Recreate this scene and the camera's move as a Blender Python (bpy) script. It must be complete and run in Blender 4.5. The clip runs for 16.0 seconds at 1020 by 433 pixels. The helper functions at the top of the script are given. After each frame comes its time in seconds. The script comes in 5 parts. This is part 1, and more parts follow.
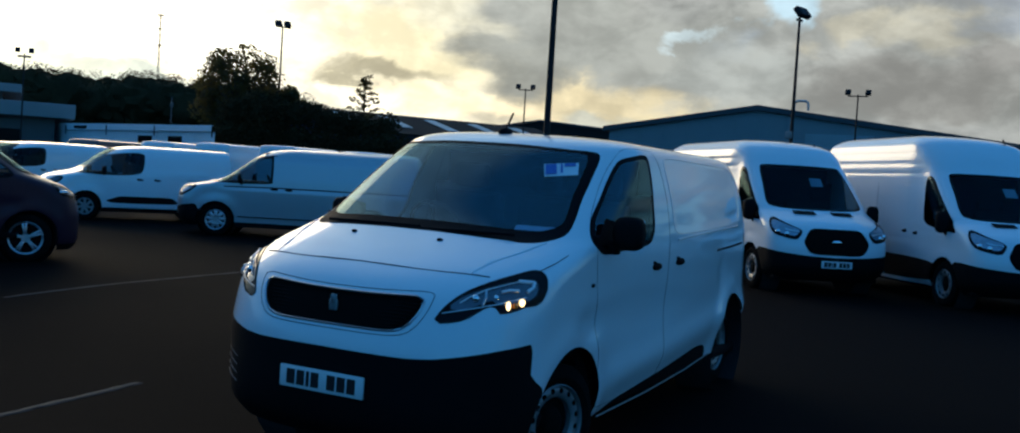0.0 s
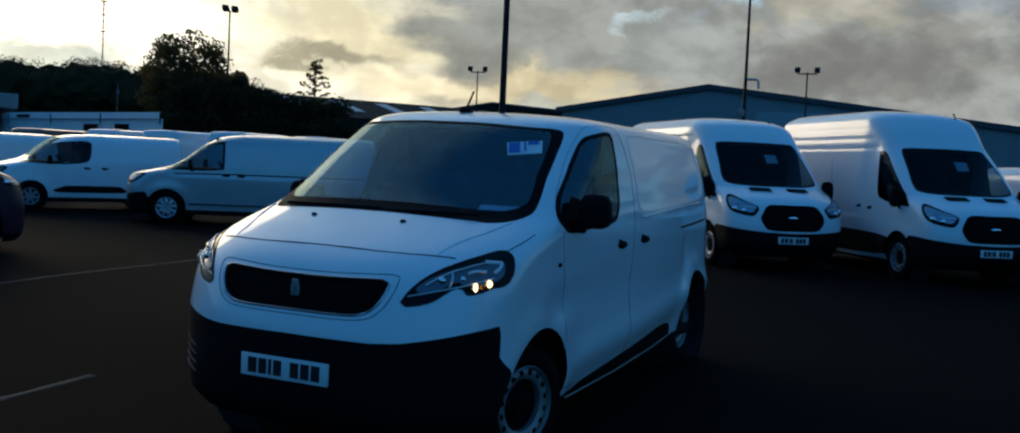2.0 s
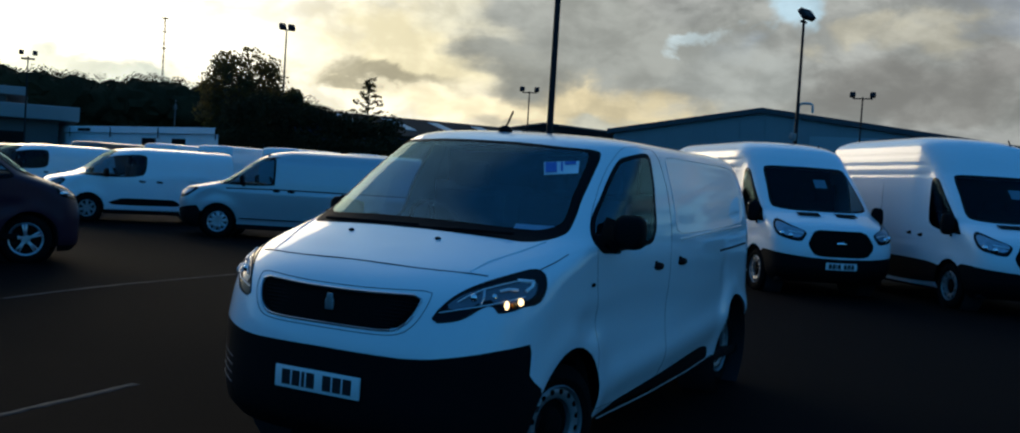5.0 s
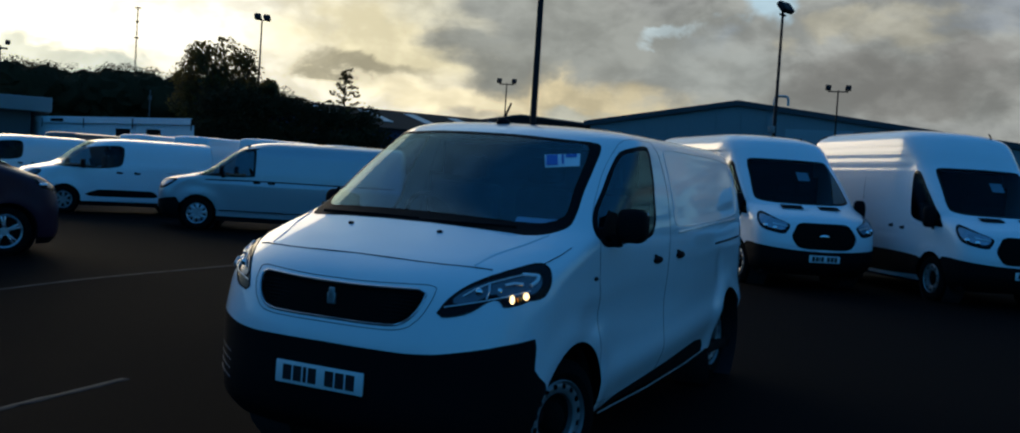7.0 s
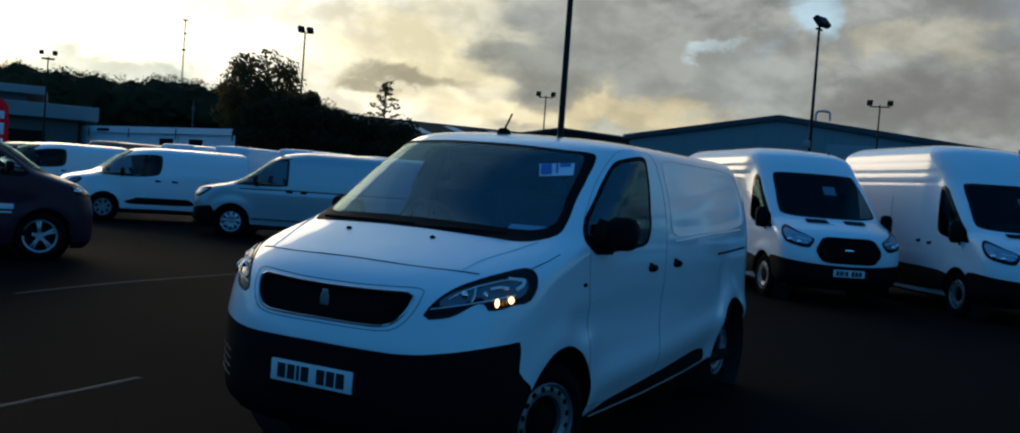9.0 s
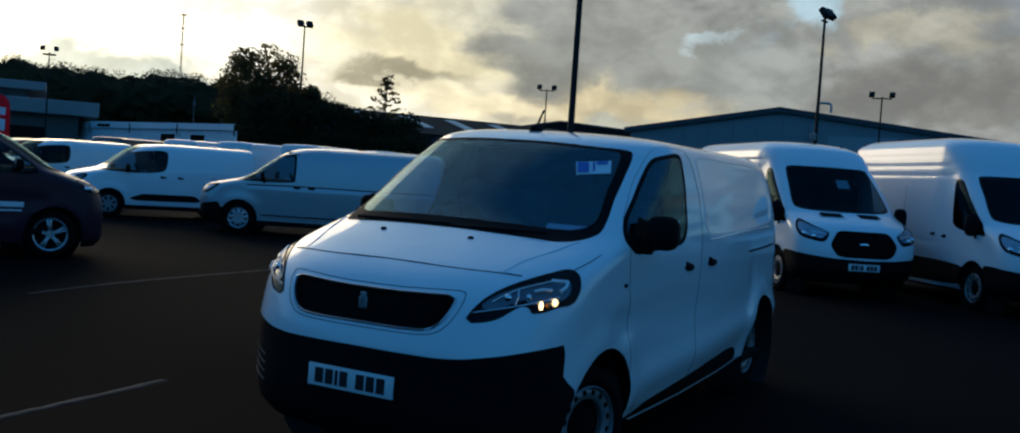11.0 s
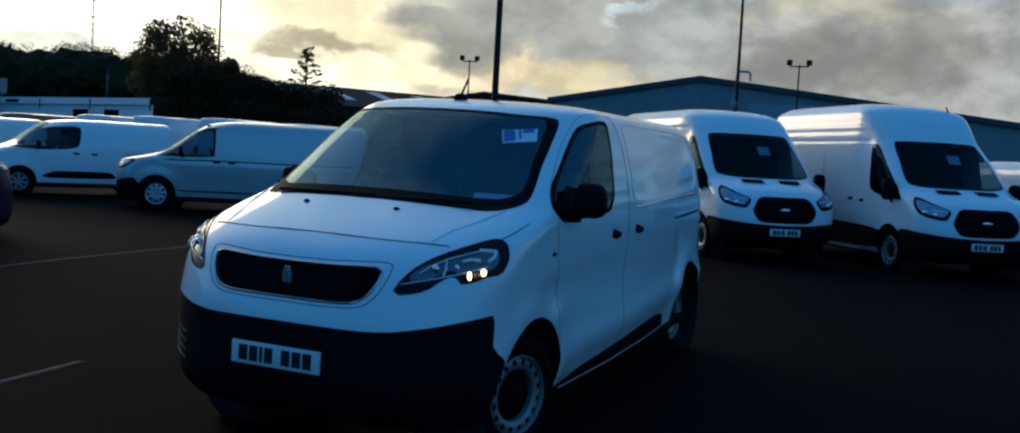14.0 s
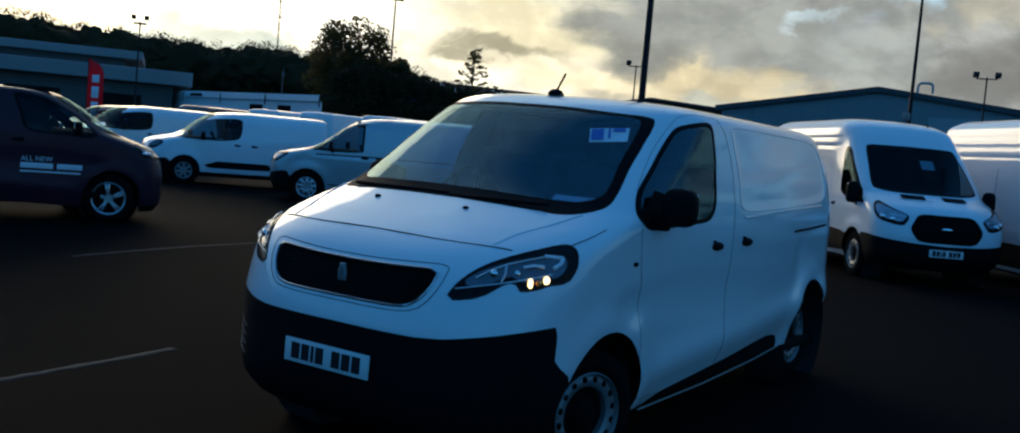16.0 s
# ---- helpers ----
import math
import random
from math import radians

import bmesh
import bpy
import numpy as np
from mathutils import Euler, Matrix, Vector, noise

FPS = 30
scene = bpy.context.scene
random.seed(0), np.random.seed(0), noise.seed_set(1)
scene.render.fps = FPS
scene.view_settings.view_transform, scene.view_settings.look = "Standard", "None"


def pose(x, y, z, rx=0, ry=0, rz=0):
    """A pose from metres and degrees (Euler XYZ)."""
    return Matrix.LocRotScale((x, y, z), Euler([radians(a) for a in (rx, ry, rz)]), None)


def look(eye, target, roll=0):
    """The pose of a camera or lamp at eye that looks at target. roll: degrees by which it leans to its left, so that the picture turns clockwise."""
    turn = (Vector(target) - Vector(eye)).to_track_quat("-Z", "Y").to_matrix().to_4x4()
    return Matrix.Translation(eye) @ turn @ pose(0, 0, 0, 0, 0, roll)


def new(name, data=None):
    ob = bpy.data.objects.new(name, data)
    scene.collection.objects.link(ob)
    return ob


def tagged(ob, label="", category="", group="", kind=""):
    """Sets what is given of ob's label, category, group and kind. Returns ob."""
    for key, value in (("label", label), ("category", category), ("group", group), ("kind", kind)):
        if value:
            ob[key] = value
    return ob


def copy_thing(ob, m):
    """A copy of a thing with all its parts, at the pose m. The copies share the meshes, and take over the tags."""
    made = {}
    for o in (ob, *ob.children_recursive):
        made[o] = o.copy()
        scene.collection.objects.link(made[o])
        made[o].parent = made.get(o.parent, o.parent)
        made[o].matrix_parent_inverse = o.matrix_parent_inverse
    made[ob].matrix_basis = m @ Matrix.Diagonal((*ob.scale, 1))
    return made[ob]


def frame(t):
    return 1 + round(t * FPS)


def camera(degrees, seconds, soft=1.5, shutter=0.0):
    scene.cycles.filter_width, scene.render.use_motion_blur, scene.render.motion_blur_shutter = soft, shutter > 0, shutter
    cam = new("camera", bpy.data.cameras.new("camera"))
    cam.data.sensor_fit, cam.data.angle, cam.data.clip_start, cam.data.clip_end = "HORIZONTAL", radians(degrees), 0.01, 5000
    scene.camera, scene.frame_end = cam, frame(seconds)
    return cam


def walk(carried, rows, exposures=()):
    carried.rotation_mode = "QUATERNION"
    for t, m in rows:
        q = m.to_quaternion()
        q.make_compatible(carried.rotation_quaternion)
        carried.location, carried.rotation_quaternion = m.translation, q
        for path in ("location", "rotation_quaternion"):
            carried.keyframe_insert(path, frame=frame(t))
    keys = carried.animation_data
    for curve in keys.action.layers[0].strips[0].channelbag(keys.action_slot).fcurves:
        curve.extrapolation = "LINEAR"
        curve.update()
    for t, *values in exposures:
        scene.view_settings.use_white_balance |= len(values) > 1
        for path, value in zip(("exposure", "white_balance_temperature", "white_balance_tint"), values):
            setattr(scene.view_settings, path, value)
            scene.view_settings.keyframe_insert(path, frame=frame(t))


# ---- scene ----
cam = camera(50.9, 16.0, 1.95)
PATH = [  # seconds, eye, yaw, pitch, roll
    (0, (3.282, -4.345, 1.544), 27.559, -1.987, 3.580),
    (0.5, (3.180, -4.315, 1.535), 26.410, -1.689, 2.036),
    (1, (3.122, -4.293, 1.517), 25.919, -2.620, 1.486),
    (1.5, (3.118, -4.293, 1.517), 25.171, -2.357, 2.877),
    (2, (3.177, -4.265, 1.519), 25.044, -2.774, 2.603),
    (2.5, (3.272, -4.246, 1.525), 25.631, -3.197, 3.647),
    (3, (3.362, -4.249, 1.521), 25.833, -2.643, 4.073),
    (3.5, (3.431, -4.268, 1.514), 25.430, -2.533, 4.986),
    (4, (3.426, -4.251, 1.513), 26.691, -2.403, 4.399),
    (4.2, (3.406, -4.258, 1.514), 27.254, -2.112, 4.221),
    (6.3, (3.103, -4.254, 1.519), 27.014, -1.495, 2.436),
    (6.5, (3.101, -4.248, 1.514), 26.385, -2.182, 2.342),
    (7, (3.111, -4.272, 1.514), 26.433, -2.193, 3.697),
    (7.5, (3.136, -4.280, 1.513), 26.748, -1.836, 3.856),
    (8, (3.219, -4.270, 1.524), 28.061, -1.488, 5.591),
    (8.5, (3.351, -4.288, 1.519), 28.589, -1.316, 4.641),
    (9, (3.432, -4.294, 1.505), 28.700, -1.651, 4.236),
    (11.3, (3.148, -4.289, 1.522), 28.539, -2.124, 3.818),
    (11.5, (3.135, -4.288, 1.514), 27.989, -2.204, 3.170),
    (12, (3.104, -4.283, 1.513), 27.819, -2.256, 2.833),
    (12.5, (3.101, -4.282, 1.511), 27.025, -2.416, 3.708),
    (13, (3.103, -4.270, 1.507), 25.778, -2.525, 3.970),
    (13.5, (3.104, -4.255, 1.501), 25.380, -2.870, 3.552),
    (14, (3.137, -4.229, 1.507), 24.505, -3.283, 3.156),
    (14.5, (3.225, -4.077, 1.504), 27.905, -3.572, 3.587),
    (15, (3.372, -3.937, 1.520), 30.638, -3.271, 3.538),
    (15.5, (3.423, -3.842, 1.507), 31.492, -2.925, 2.990),
    (16, (3.348, -3.651, 1.505), 33.362, -3.645, 5.069),
]


def aimed(eye, yaw, pitch, roll):
    """A camera pose from its heading, tilt and lean in degrees."""
    y, p = radians(yaw), radians(pitch)
    ahead = Vector((-math.sin(y) * math.cos(p), math.cos(y) * math.cos(p), math.sin(p)))
    return look(eye, Vector(eye) + ahead, roll)


LIGHTNESS = [  # seconds, stops
    (0, 0.0), (0.5, -0.36), (1, -0.42), (1.5, -0.28), (2, -0.32), (2.5, -0.19), (3, -0.09), (3.5, 0.0), (4, -0.03), (4.2, -0.05),
    (6.3, -0.47), (7, -0.43), (7.5, -0.38), (8, -0.36), (8.5, -0.35), (9, -0.33), (11.3, -0.37), (12.5, -0.34), (13.5, -0.21), (14, -0.05), (14.5, 0.03),
    (15, -0.04), (15.5, -0.14), (16, -0.14)]
walk(cam, [(t, aimed(e, y, p, r)) for t, e, y, p, r in PATH], LIGHTNESS)

# ---- light ----
world = bpy.data.worlds.new("evening_sky")
scene.world = world
world.use_nodes = True
SUN_AZ = 56.0  # degrees to the left of +y
SUN_EL = 4.0


def build_sky():
    nt = world.node_tree
    nt.nodes.clear()
    N, L = nt.nodes.new, nt.links.new
    out = N("ShaderNodeOutputWorld")
    bg = N("ShaderNodeBackground")
    bg.inputs[1].default_value = 1.0
    L(bg.outputs[0], out.inputs[0])
    co = N("ShaderNodeTexCoord")
    sky = N("ShaderNodeTexSky")
    sky.sky_type, sky.sun_disc = "NISHITA", False
    sky.sun_elevation, sky.sun_rotation = radians(SUN_EL), radians(-SUN_AZ)
    sky.air_density, sky.dust_density, sky.ozone_density = 1.0, 1.6, 1.5
    gain = N("ShaderNodeMixRGB")
    gain.blend_type, gain.inputs[0].default_value = "MULTIPLY", 1.0
    gain.inputs[2].default_value = (0.060, 0.265, 0.60, 1)
    L(sky.outputs[0], gain.inputs[1])
    # clouds: noise on the direction, flattened towards the horizon
    flat = N("ShaderNodeVectorMath")
    flat.operation = "MULTIPLY"
    flat.inputs[1].default_value = (1.0, 1.0, 1.7)
    L(co.outputs["Generated"], flat.inputs[0])
    sep = N("ShaderNodeSeparateXYZ")
    L(co.outputs["Generated"], sep.inputs[0])

    def noise_of(scale, detail, rough, shift, warp=0.3):
        mp = N("ShaderNodeMapping")
        mp.inputs["Location"].default_value = shift
        L(flat.outputs[0], mp.inputs[0])
        nz = N("ShaderNodeTexNoise")
        nz.inputs["Scale"].default_value, nz.inputs["Detail"].default_value = scale, detail
        nz.inputs["Roughness"].default_value = rough
        nz.inputs["Distortion"].default_value = warp
        L(mp.outputs[0], nz.inputs[0])
        return nz.outputs["Fac"]

    def ramp(src, stops, ease="EASE"):
        r = N("ShaderNodeValToRGB")
        r.color_ramp.interpolation = ease
        el = r.color_ramp.elements
        while len(el) < len(stops):
            el.new(0.5)
        for e, (p, c) in zip(el, stops):
            e.position, e.color = p, (*c, 1) if len(c) == 3 else c
        L(src, r.inputs[0])
        return r.outputs[0]

    def mix(fac, a, b, mode="MIX"):
        m = N("ShaderNodeMixRGB")
        m.blend_type = mode
        for k, v in ((0, fac), (1, a), (2, b)):
            if isinstance(v, (int, float)):
                m.inputs[k].default_value = v
            elif isinstance(v, tuple):
                m.inputs[k].default_value = (*v, 1)
            else:
                L(v, m.inputs[k])
        return m.outputs[0]

    # nearness to the sun
    sd = Vector((-math.sin(radians(SUN_AZ)) * math.cos(radians(SUN_EL)), math.cos(radians(SUN_AZ)) * math.cos(radians(SUN_EL)), math.sin(radians(SUN_EL))))
    dot = N("ShaderNodeVectorMath")
    dot.operation = "DOT_PRODUCT"
    dot.inputs[1].default_value = sd
    L(co.outputs["Generated"], dot.inputs[0])
    near = ramp(dot.outputs["Value"], [(0.80, (0, 0, 0)), (0.89, (0.20,) * 3), (0.945, (0.68,) * 3), (0.975, (1, 1, 1))])
    near = mix(1.0, near, ramp(sep.outputs[2], [(0.20, (1, 1, 1)), (0.33, (0.10,) * 3)]), "MULTIPLY")
    low = ramp(sep.outputs[2], [(0.0, (1, 1, 1)), (0.055, (0.85,) * 3), (0.125, (0, 0, 0))])
    side = ramp(dot.outputs["Value"], [(0.70, (0, 0, 0)), (0.90, (1, 1, 1))])
    band = mix(1.0, low, side, "MULTIPLY")
    ahead = N("ShaderNodeVectorMath")
    ahead.operation = "DOT_PRODUCT"
    ahead.inputs[1].default_value = (-math.sin(radians(22)), math.cos(radians(22)), 0.0)
    L(co.outputs["Generated"], ahead.inputs[0])
    high = ramp(sep.outputs[2], [(0.23, (1, 1, 1)), (0.45, (0, 0, 0))])
    bank = mix(1.0, ramp(ahead.outputs["Value"], [(0.60, (0, 0, 0)), (0.86, (1, 1, 1))]), high, "MULTIPLY")
    big = noise_of(3.4, 9, 0.5, SHIFT_A, 0.15)
    mass = noise_of(7.0, 4, 0.5, SHIFT_C, 0.1)
    fine = noise_of(19.0, 6, 0.55, SHIFT_B, 0.2)
    cover_n = ramp(big, [(0.34, (0, 0, 0)), (0.42, (1, 1, 1))])
    cover = mix(1.0, cover_n, bank, "MULTIPLY")
    both = mix(0.45, mass, fine)
    shade = ramp(both, [(0.40, (0.0,) * 3), (0.50, (0.45,) * 3), (0.60, (1,) * 3)], "B_SPLINE")
    grey = mix(shade, (0.31, 0.325, 0.31), (0.51, 0.53, 0.50))
    cream = mix(shade, (0.50, 0.44, 0.30), (0.95, 0.83, 0.55))
    lit = mix(shade, (1.42, 1.33, 1.05), (1.85, 1.78, 1.52))
    cloud = mix(near, mix(band, grey, cream), lit)
    halo = ramp(dot.outputs["Value"], [(0.44, (0, 0, 0)), (0.70, (0.40,) * 3), (0.88, (0.9,) * 3)])
    dusk = mix(halo, mix(0.65, gain.outputs[0], (0.034, 0.22, 0.52)), (0.70, 0.94, 1.05))
    clear = mix(near, mix(bank, dusk, (0.40, 0.52, 0.66)), (1.55, 1.46, 1.2))
    sky_all = mix(cover, clear, cloud)
    # the glow of the hidden sun in the thin cloud above the woods
    ga, ge = radians(61), radians(9)
    glow = N("ShaderNodeVectorMath")
    glow.operation = "DOT_PRODUCT"
    glow.inputs[1].default_value = (-math.sin(ga) * math.cos(ge), math.cos(ga) * math.cos(ge), math.sin(ge))
    L(co.outputs["Generated"], glow.inputs[0])
    sky_all = mix(ramp(glow.outputs["Value"], [(0.955, (0, 0, 0)), (0.985, (1, 1, 1))]), sky_all, (2.7, 2.35, 1.65))
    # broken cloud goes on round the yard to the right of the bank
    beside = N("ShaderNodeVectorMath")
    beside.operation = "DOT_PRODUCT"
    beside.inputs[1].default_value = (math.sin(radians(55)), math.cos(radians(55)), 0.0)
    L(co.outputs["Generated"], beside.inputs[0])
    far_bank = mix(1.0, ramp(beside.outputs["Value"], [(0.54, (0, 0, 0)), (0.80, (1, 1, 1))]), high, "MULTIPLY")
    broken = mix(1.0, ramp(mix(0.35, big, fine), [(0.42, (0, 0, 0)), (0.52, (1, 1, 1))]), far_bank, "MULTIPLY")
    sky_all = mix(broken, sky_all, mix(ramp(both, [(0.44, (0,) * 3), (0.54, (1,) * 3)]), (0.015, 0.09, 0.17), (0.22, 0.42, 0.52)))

    # the cloud bank over the yard: heading and height in degrees, billowed by noise
    def math_of(op, *src):
        m = N("ShaderNodeMath")
        m.operation = op
        for k, v in enumerate(src):
            if isinstance(v, (int, float)):
                m.inputs[k].default_value = v
            else:
                L(v, m.inputs[k])
        return m.outputs[0]

    az = math_of("MULTIPLY", math_of("ARCTAN2", math_of("MULTIPLY", sep.outputs[0], -1.0), sep.outputs[1]), 180 / math.pi)
    el = math_of("MULTIPLY", math_of("ARCSINE", sep.outputs[2]), 180 / math.pi)
    place = N("ShaderNodeCombineXYZ")
    L(math_of("ADD", az, math_of("MULTIPLY", math_of("SUBTRACT", noise_of(9.0, 5, 0.50, (4.0, 0.2, 1.1)), 0.5), 14.0)), place.inputs[0])
    L(math_of("ADD", el, math_of("MULTIPLY", math_of("SUBTRACT", noise_of(11.0, 5, 0.52, (1.3, 6.2, 0.7)), 0.5), 6.5)), place.inputs[1])

    def lump(under, at, size, colour, amount, soft=0.9):
        """A cloud body of one tone that fades out at its billowed edge."""
        v = place.outputs[0]
        for op, arg in (("SUBTRACT", (*at, 0)), ("MULTIPLY", (1 / size[0], 1 / size[1], 0))):
            n = N("ShaderNodeVectorMath")
            n.operation = op
            n.inputs[1].default_value = arg
            L(v, n.inputs[0])
            v = n.outputs[0]
        n = N("ShaderNodeVectorMath")
        n.operation = "LENGTH"
        L(v, n.inputs[0])
        r = N("ShaderNodeMapRange")
        r.interpolation_type = "SMOOTHSTEP"
        r.inputs["From Min"].default_value, r.inputs["From Max"].default_value = 1 + soft / 2, 1 - soft / 2
        r.inputs["To Min"].default_value, r.inputs["To Max"].default_value = 0.0, amount
        L(n.outputs["Value"], r.inputs["Value"])
        return mix(r.outputs[0], under, colour)

    for at, size, colour, amount, soft in CLOUDS:
        sky_all = lump(sky_all, at, size, (colour[0] * 1.07, colour[1] * 1.12, colour[2] * 1.12), amount, soft)
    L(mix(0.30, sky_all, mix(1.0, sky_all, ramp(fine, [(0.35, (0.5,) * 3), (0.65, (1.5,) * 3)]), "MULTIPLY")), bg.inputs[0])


# heading and height in degrees, half widths, tone, strength, softness of the edge
CLOUDS = [
    ((50, 3.2), (5.5, 1.6), (0.62, 0.70, 0.64), 0.75, 0.35),
    ((38.5, 12.2), (6.5, 2.6), (0.62, 0.64, 0.60), 0.8, 0.9),
    ((34.5, 7.0), (4.0, 2.5), (1.15, 0.98, 0.62), 0.8, 1.0),
    ((35.3, 5.2), (2.6, 0.55), (0.46, 0.40, 0.28), 0.85, 0.9),
    ((26.8, 6.5), (4.6, 1.35), (0.34, 0.335, 0.30), 0.95, 0.8),
    ((30.0, 8.8), (2.8, 1.3), (0.90, 0.82, 0.62), 0.8, 1.0),
    ((22.5, 7.7), (6.0, 2.3), (0.40, 0.40, 0.37), 0.9, 0.8),
    ((22.0, 4.3), (6.0, 1.35), (0.80, 0.66, 0.42), 0.85, 1.0),
    ((24.2, 4.9), (1.6, 0.6), (1.0, 0.82, 0.52), 0.7, 1.0),
    ((30.0, 4.0), (4.4, 0.85), (1.30, 1.10, 0.74), 0.9, 0.9),
    ((21.5, 3.5), (2.2, 0.5), (0.50, 0.54, 0.52), 0.6, 1.0),
    ((16.0, 6.2), (3.4, 1.9), (0.43, 0.44, 0.42), 0.8, 0.9),
    ((14.7, 10.0), (2.3, 1.25), (0.52, 0.68, 0.78), 0.95, 0.6),
    ((18.9, 8.5), (1.2, 0.5), (0.62, 0.72, 0.76), 0.8, 0.9),
    ((10.9, 8.0), (1.7, 0.8), (0.60, 0.55, 0.44), 0.8, 1.0),
    ((7.6, 8.6), (2.4, 0.9), (0.52, 0.48, 0.39), 0.75, 1.0),
    ((6.5, 5.6), (5.5, 1.25), (0.275, 0.265, 0.25), 0.9, 0.9),
    ((3.0, 7.5), (2.6, 1.1), (0.29, 0.275, 0.26), 0.8, 0.9),
    ((2.5, 10.4), (5.0, 1.3), (0.34, 0.37, 0.42), 0.75, 0.9),
    ((4.0, 3.6), (4.5, 0.8), (0.36, 0.36, 0.35), 0.7, 0.9),
]
SHIFT_A = (3.1, 1.7, 0.4)
SHIFT_B = (0.3, 5.2, 2.0)
SHIFT_C = (2.0, 0.6, 3.3)
build_sky()
sun = new("sun", bpy.data.lights.new("sun", "SUN"))
sun.data.energy, sun.data.angle, sun.data.color = 1.05, radians(40), (1.0, 0.80, 0.55)
a, e = radians(SUN_AZ), radians(SUN_EL + 2)
sun.matrix_world = look((math.sin(a) * -80, math.cos(a) * 80, 80 * math.tan(e)), (0, 0, 0))


# ---- materials ----
def material(name, colour, rough=0.5, metal=0.0, vary=0.08, scale=6.0, bump=0.0, bump_scale=80.0, coat=0.0, fine=0.05, spec=0.5, coat_rough=0.03):
    """A surface whose colour varies at two sizes, with a fine relief."""
    m = bpy.data.materials.new(name)
    m.use_nodes = True
    nt = m.node_tree
    N, L = nt.nodes.new, nt.links.new
    b = nt.nodes["Principled BSDF"]
    b.inputs["Metallic"].default_value = metal
    b.inputs["Coat Weight"].default_value = coat
    b.inputs["Coat Roughness"].default_value = coat_rough
    b.inputs["Specular IOR Level"].default_value = spec
    co = N("ShaderNodeTexCoord")
    n1, n2 = N("ShaderNodeTexNoise"), N("ShaderNodeTexNoise")
    n1.inputs["Scale"].default_value, n1.inputs["Detail"].default_value = scale, 5
    n2.inputs["Scale"].default_value, n2.inputs["Detail"].default_value = bump_scale, 3
    for n in (n1, n2):
        L(co.outputs["Object"], n.inputs["Vector"])
    low, high = [max(0, c * (1 - vary)) for c in colour], [c * (1 + vary) for c in colour]
    m1 = N("ShaderNodeMixRGB")
    m1.inputs[1].default_value, m1.inputs[2].default_value = (*low, 1), (*high, 1)
    L(n1.outputs["Fac"], m1.inputs[0])
    m2 = N("ShaderNodeMixRGB")
    m2.blend_type, m2.inputs[0].default_value = "OVERLAY", fine
    L(m1.outputs[0], m2.inputs[1])
    L(n2.outputs["Fac"], m2.inputs[2])
    L(m2.outputs[0], b.inputs["Base Color"])
    rr = N("ShaderNodeMapRange")
    rr.inputs["To Min"].default_value, rr.inputs["To Max"].default_value = max(0.02, rough * 0.85), min(1, rough * 1.15)
    L(n1.outputs["Fac"], rr.inputs["Value"])
    L(rr.outputs[0], b.inputs["Roughness"])
    if bump:
        bp = N("ShaderNodeBump")
        bp.inputs["Strength"].default_value, bp.inputs["Distance"].default_value = bump, 0.01
        L(n2.outputs["Fac"], bp.inputs["Height"])
        L(bp.outputs[0], b.inputs["Normal"])
    return m


def glass_material(name, tint, rough=0.02, sheen=0.020, sheen_tint=(0.52, 0.86, 1.0)):
    """Tinted vehicle glass: clear transmission through a thin pane plus a mirror-like sheen."""
    m = bpy.data.materials.new(name)
    m.use_nodes = True
    nt = m.node_tree
    nt.nodes.clear()
    N, L = nt.nodes.new, nt.links.new
    out, mx = N("ShaderNodeOutputMaterial"), N("ShaderNodeMixShader")
    tr, gl, fr = N("ShaderNodeBsdfTransparent"), N("ShaderNodeBsdfGlossy"), N("ShaderNodeLayerWeight")
    tr.inputs[0].default_value = (*tint, 1)
    gl.inputs[0].default_value, gl.inputs["Roughness"].default_value = (*sheen_tint, 1), rough
    fr.inputs[0].default_value = 0.5
    pw, sc = N("ShaderNodeMath"), N("ShaderNodeMath")
    pw.operation, pw.inputs[1].default_value = "POWER", 4.5
    sc.operation, sc.inputs[1].default_value, sc.inputs[2].default_value = "MULTIPLY_ADD", 0.14, sheen
    L(fr.outputs["Facing"], pw.inputs[0])
    L(pw.outputs[0], sc.inputs[0])
    L(sc.outputs[0], mx.inputs[0])
    L(tr.outputs[0], mx.inputs[1])
    L(gl.outputs[0], mx.inputs[2])
    L(mx.outputs[0], out.inputs[0])
    return m


def emitter(name, colour, strength):
    m = bpy.data.materials.new(name)
    m.use_nodes = True
    b = m.node_tree.nodes["Principled BSDF"]
    b.inputs["Base Color"].default_value = (*colour, 1)
    b.inputs["Emission Color"].default_value = (*colour, 1)
    b.inputs["Emission Strength"].default_value = strength
    return m


WHITE = material("white_paint", (0.78, 0.79, 0.80), 0.38, vary=0.03, scale=1.5, coat=1.0, fine=0.02, bump_scale=30, spec=0.3)
SILVER = material("silver_paint", (0.48, 0.49, 0.51), 0.34, metal=0.4, vary=0.04, scale=2, coat=0.6, fine=0.04, bump_scale=300)
DARK = material("dark_plum_paint", (0.042, 0.014, 0.026), 0.35, vary=0.08, scale=2, coat=0.05, fine=0.03, spec=0.18)
REDP = material("dark_red_paint", (0.10, 0.012, 0.016), 0.3, vary=0.08, scale=2, coat=0.6)
GREYP = material("black_paint", (0.03, 0.032, 0.036), 0.3, vary=0.08, scale=2, coat=0.6)
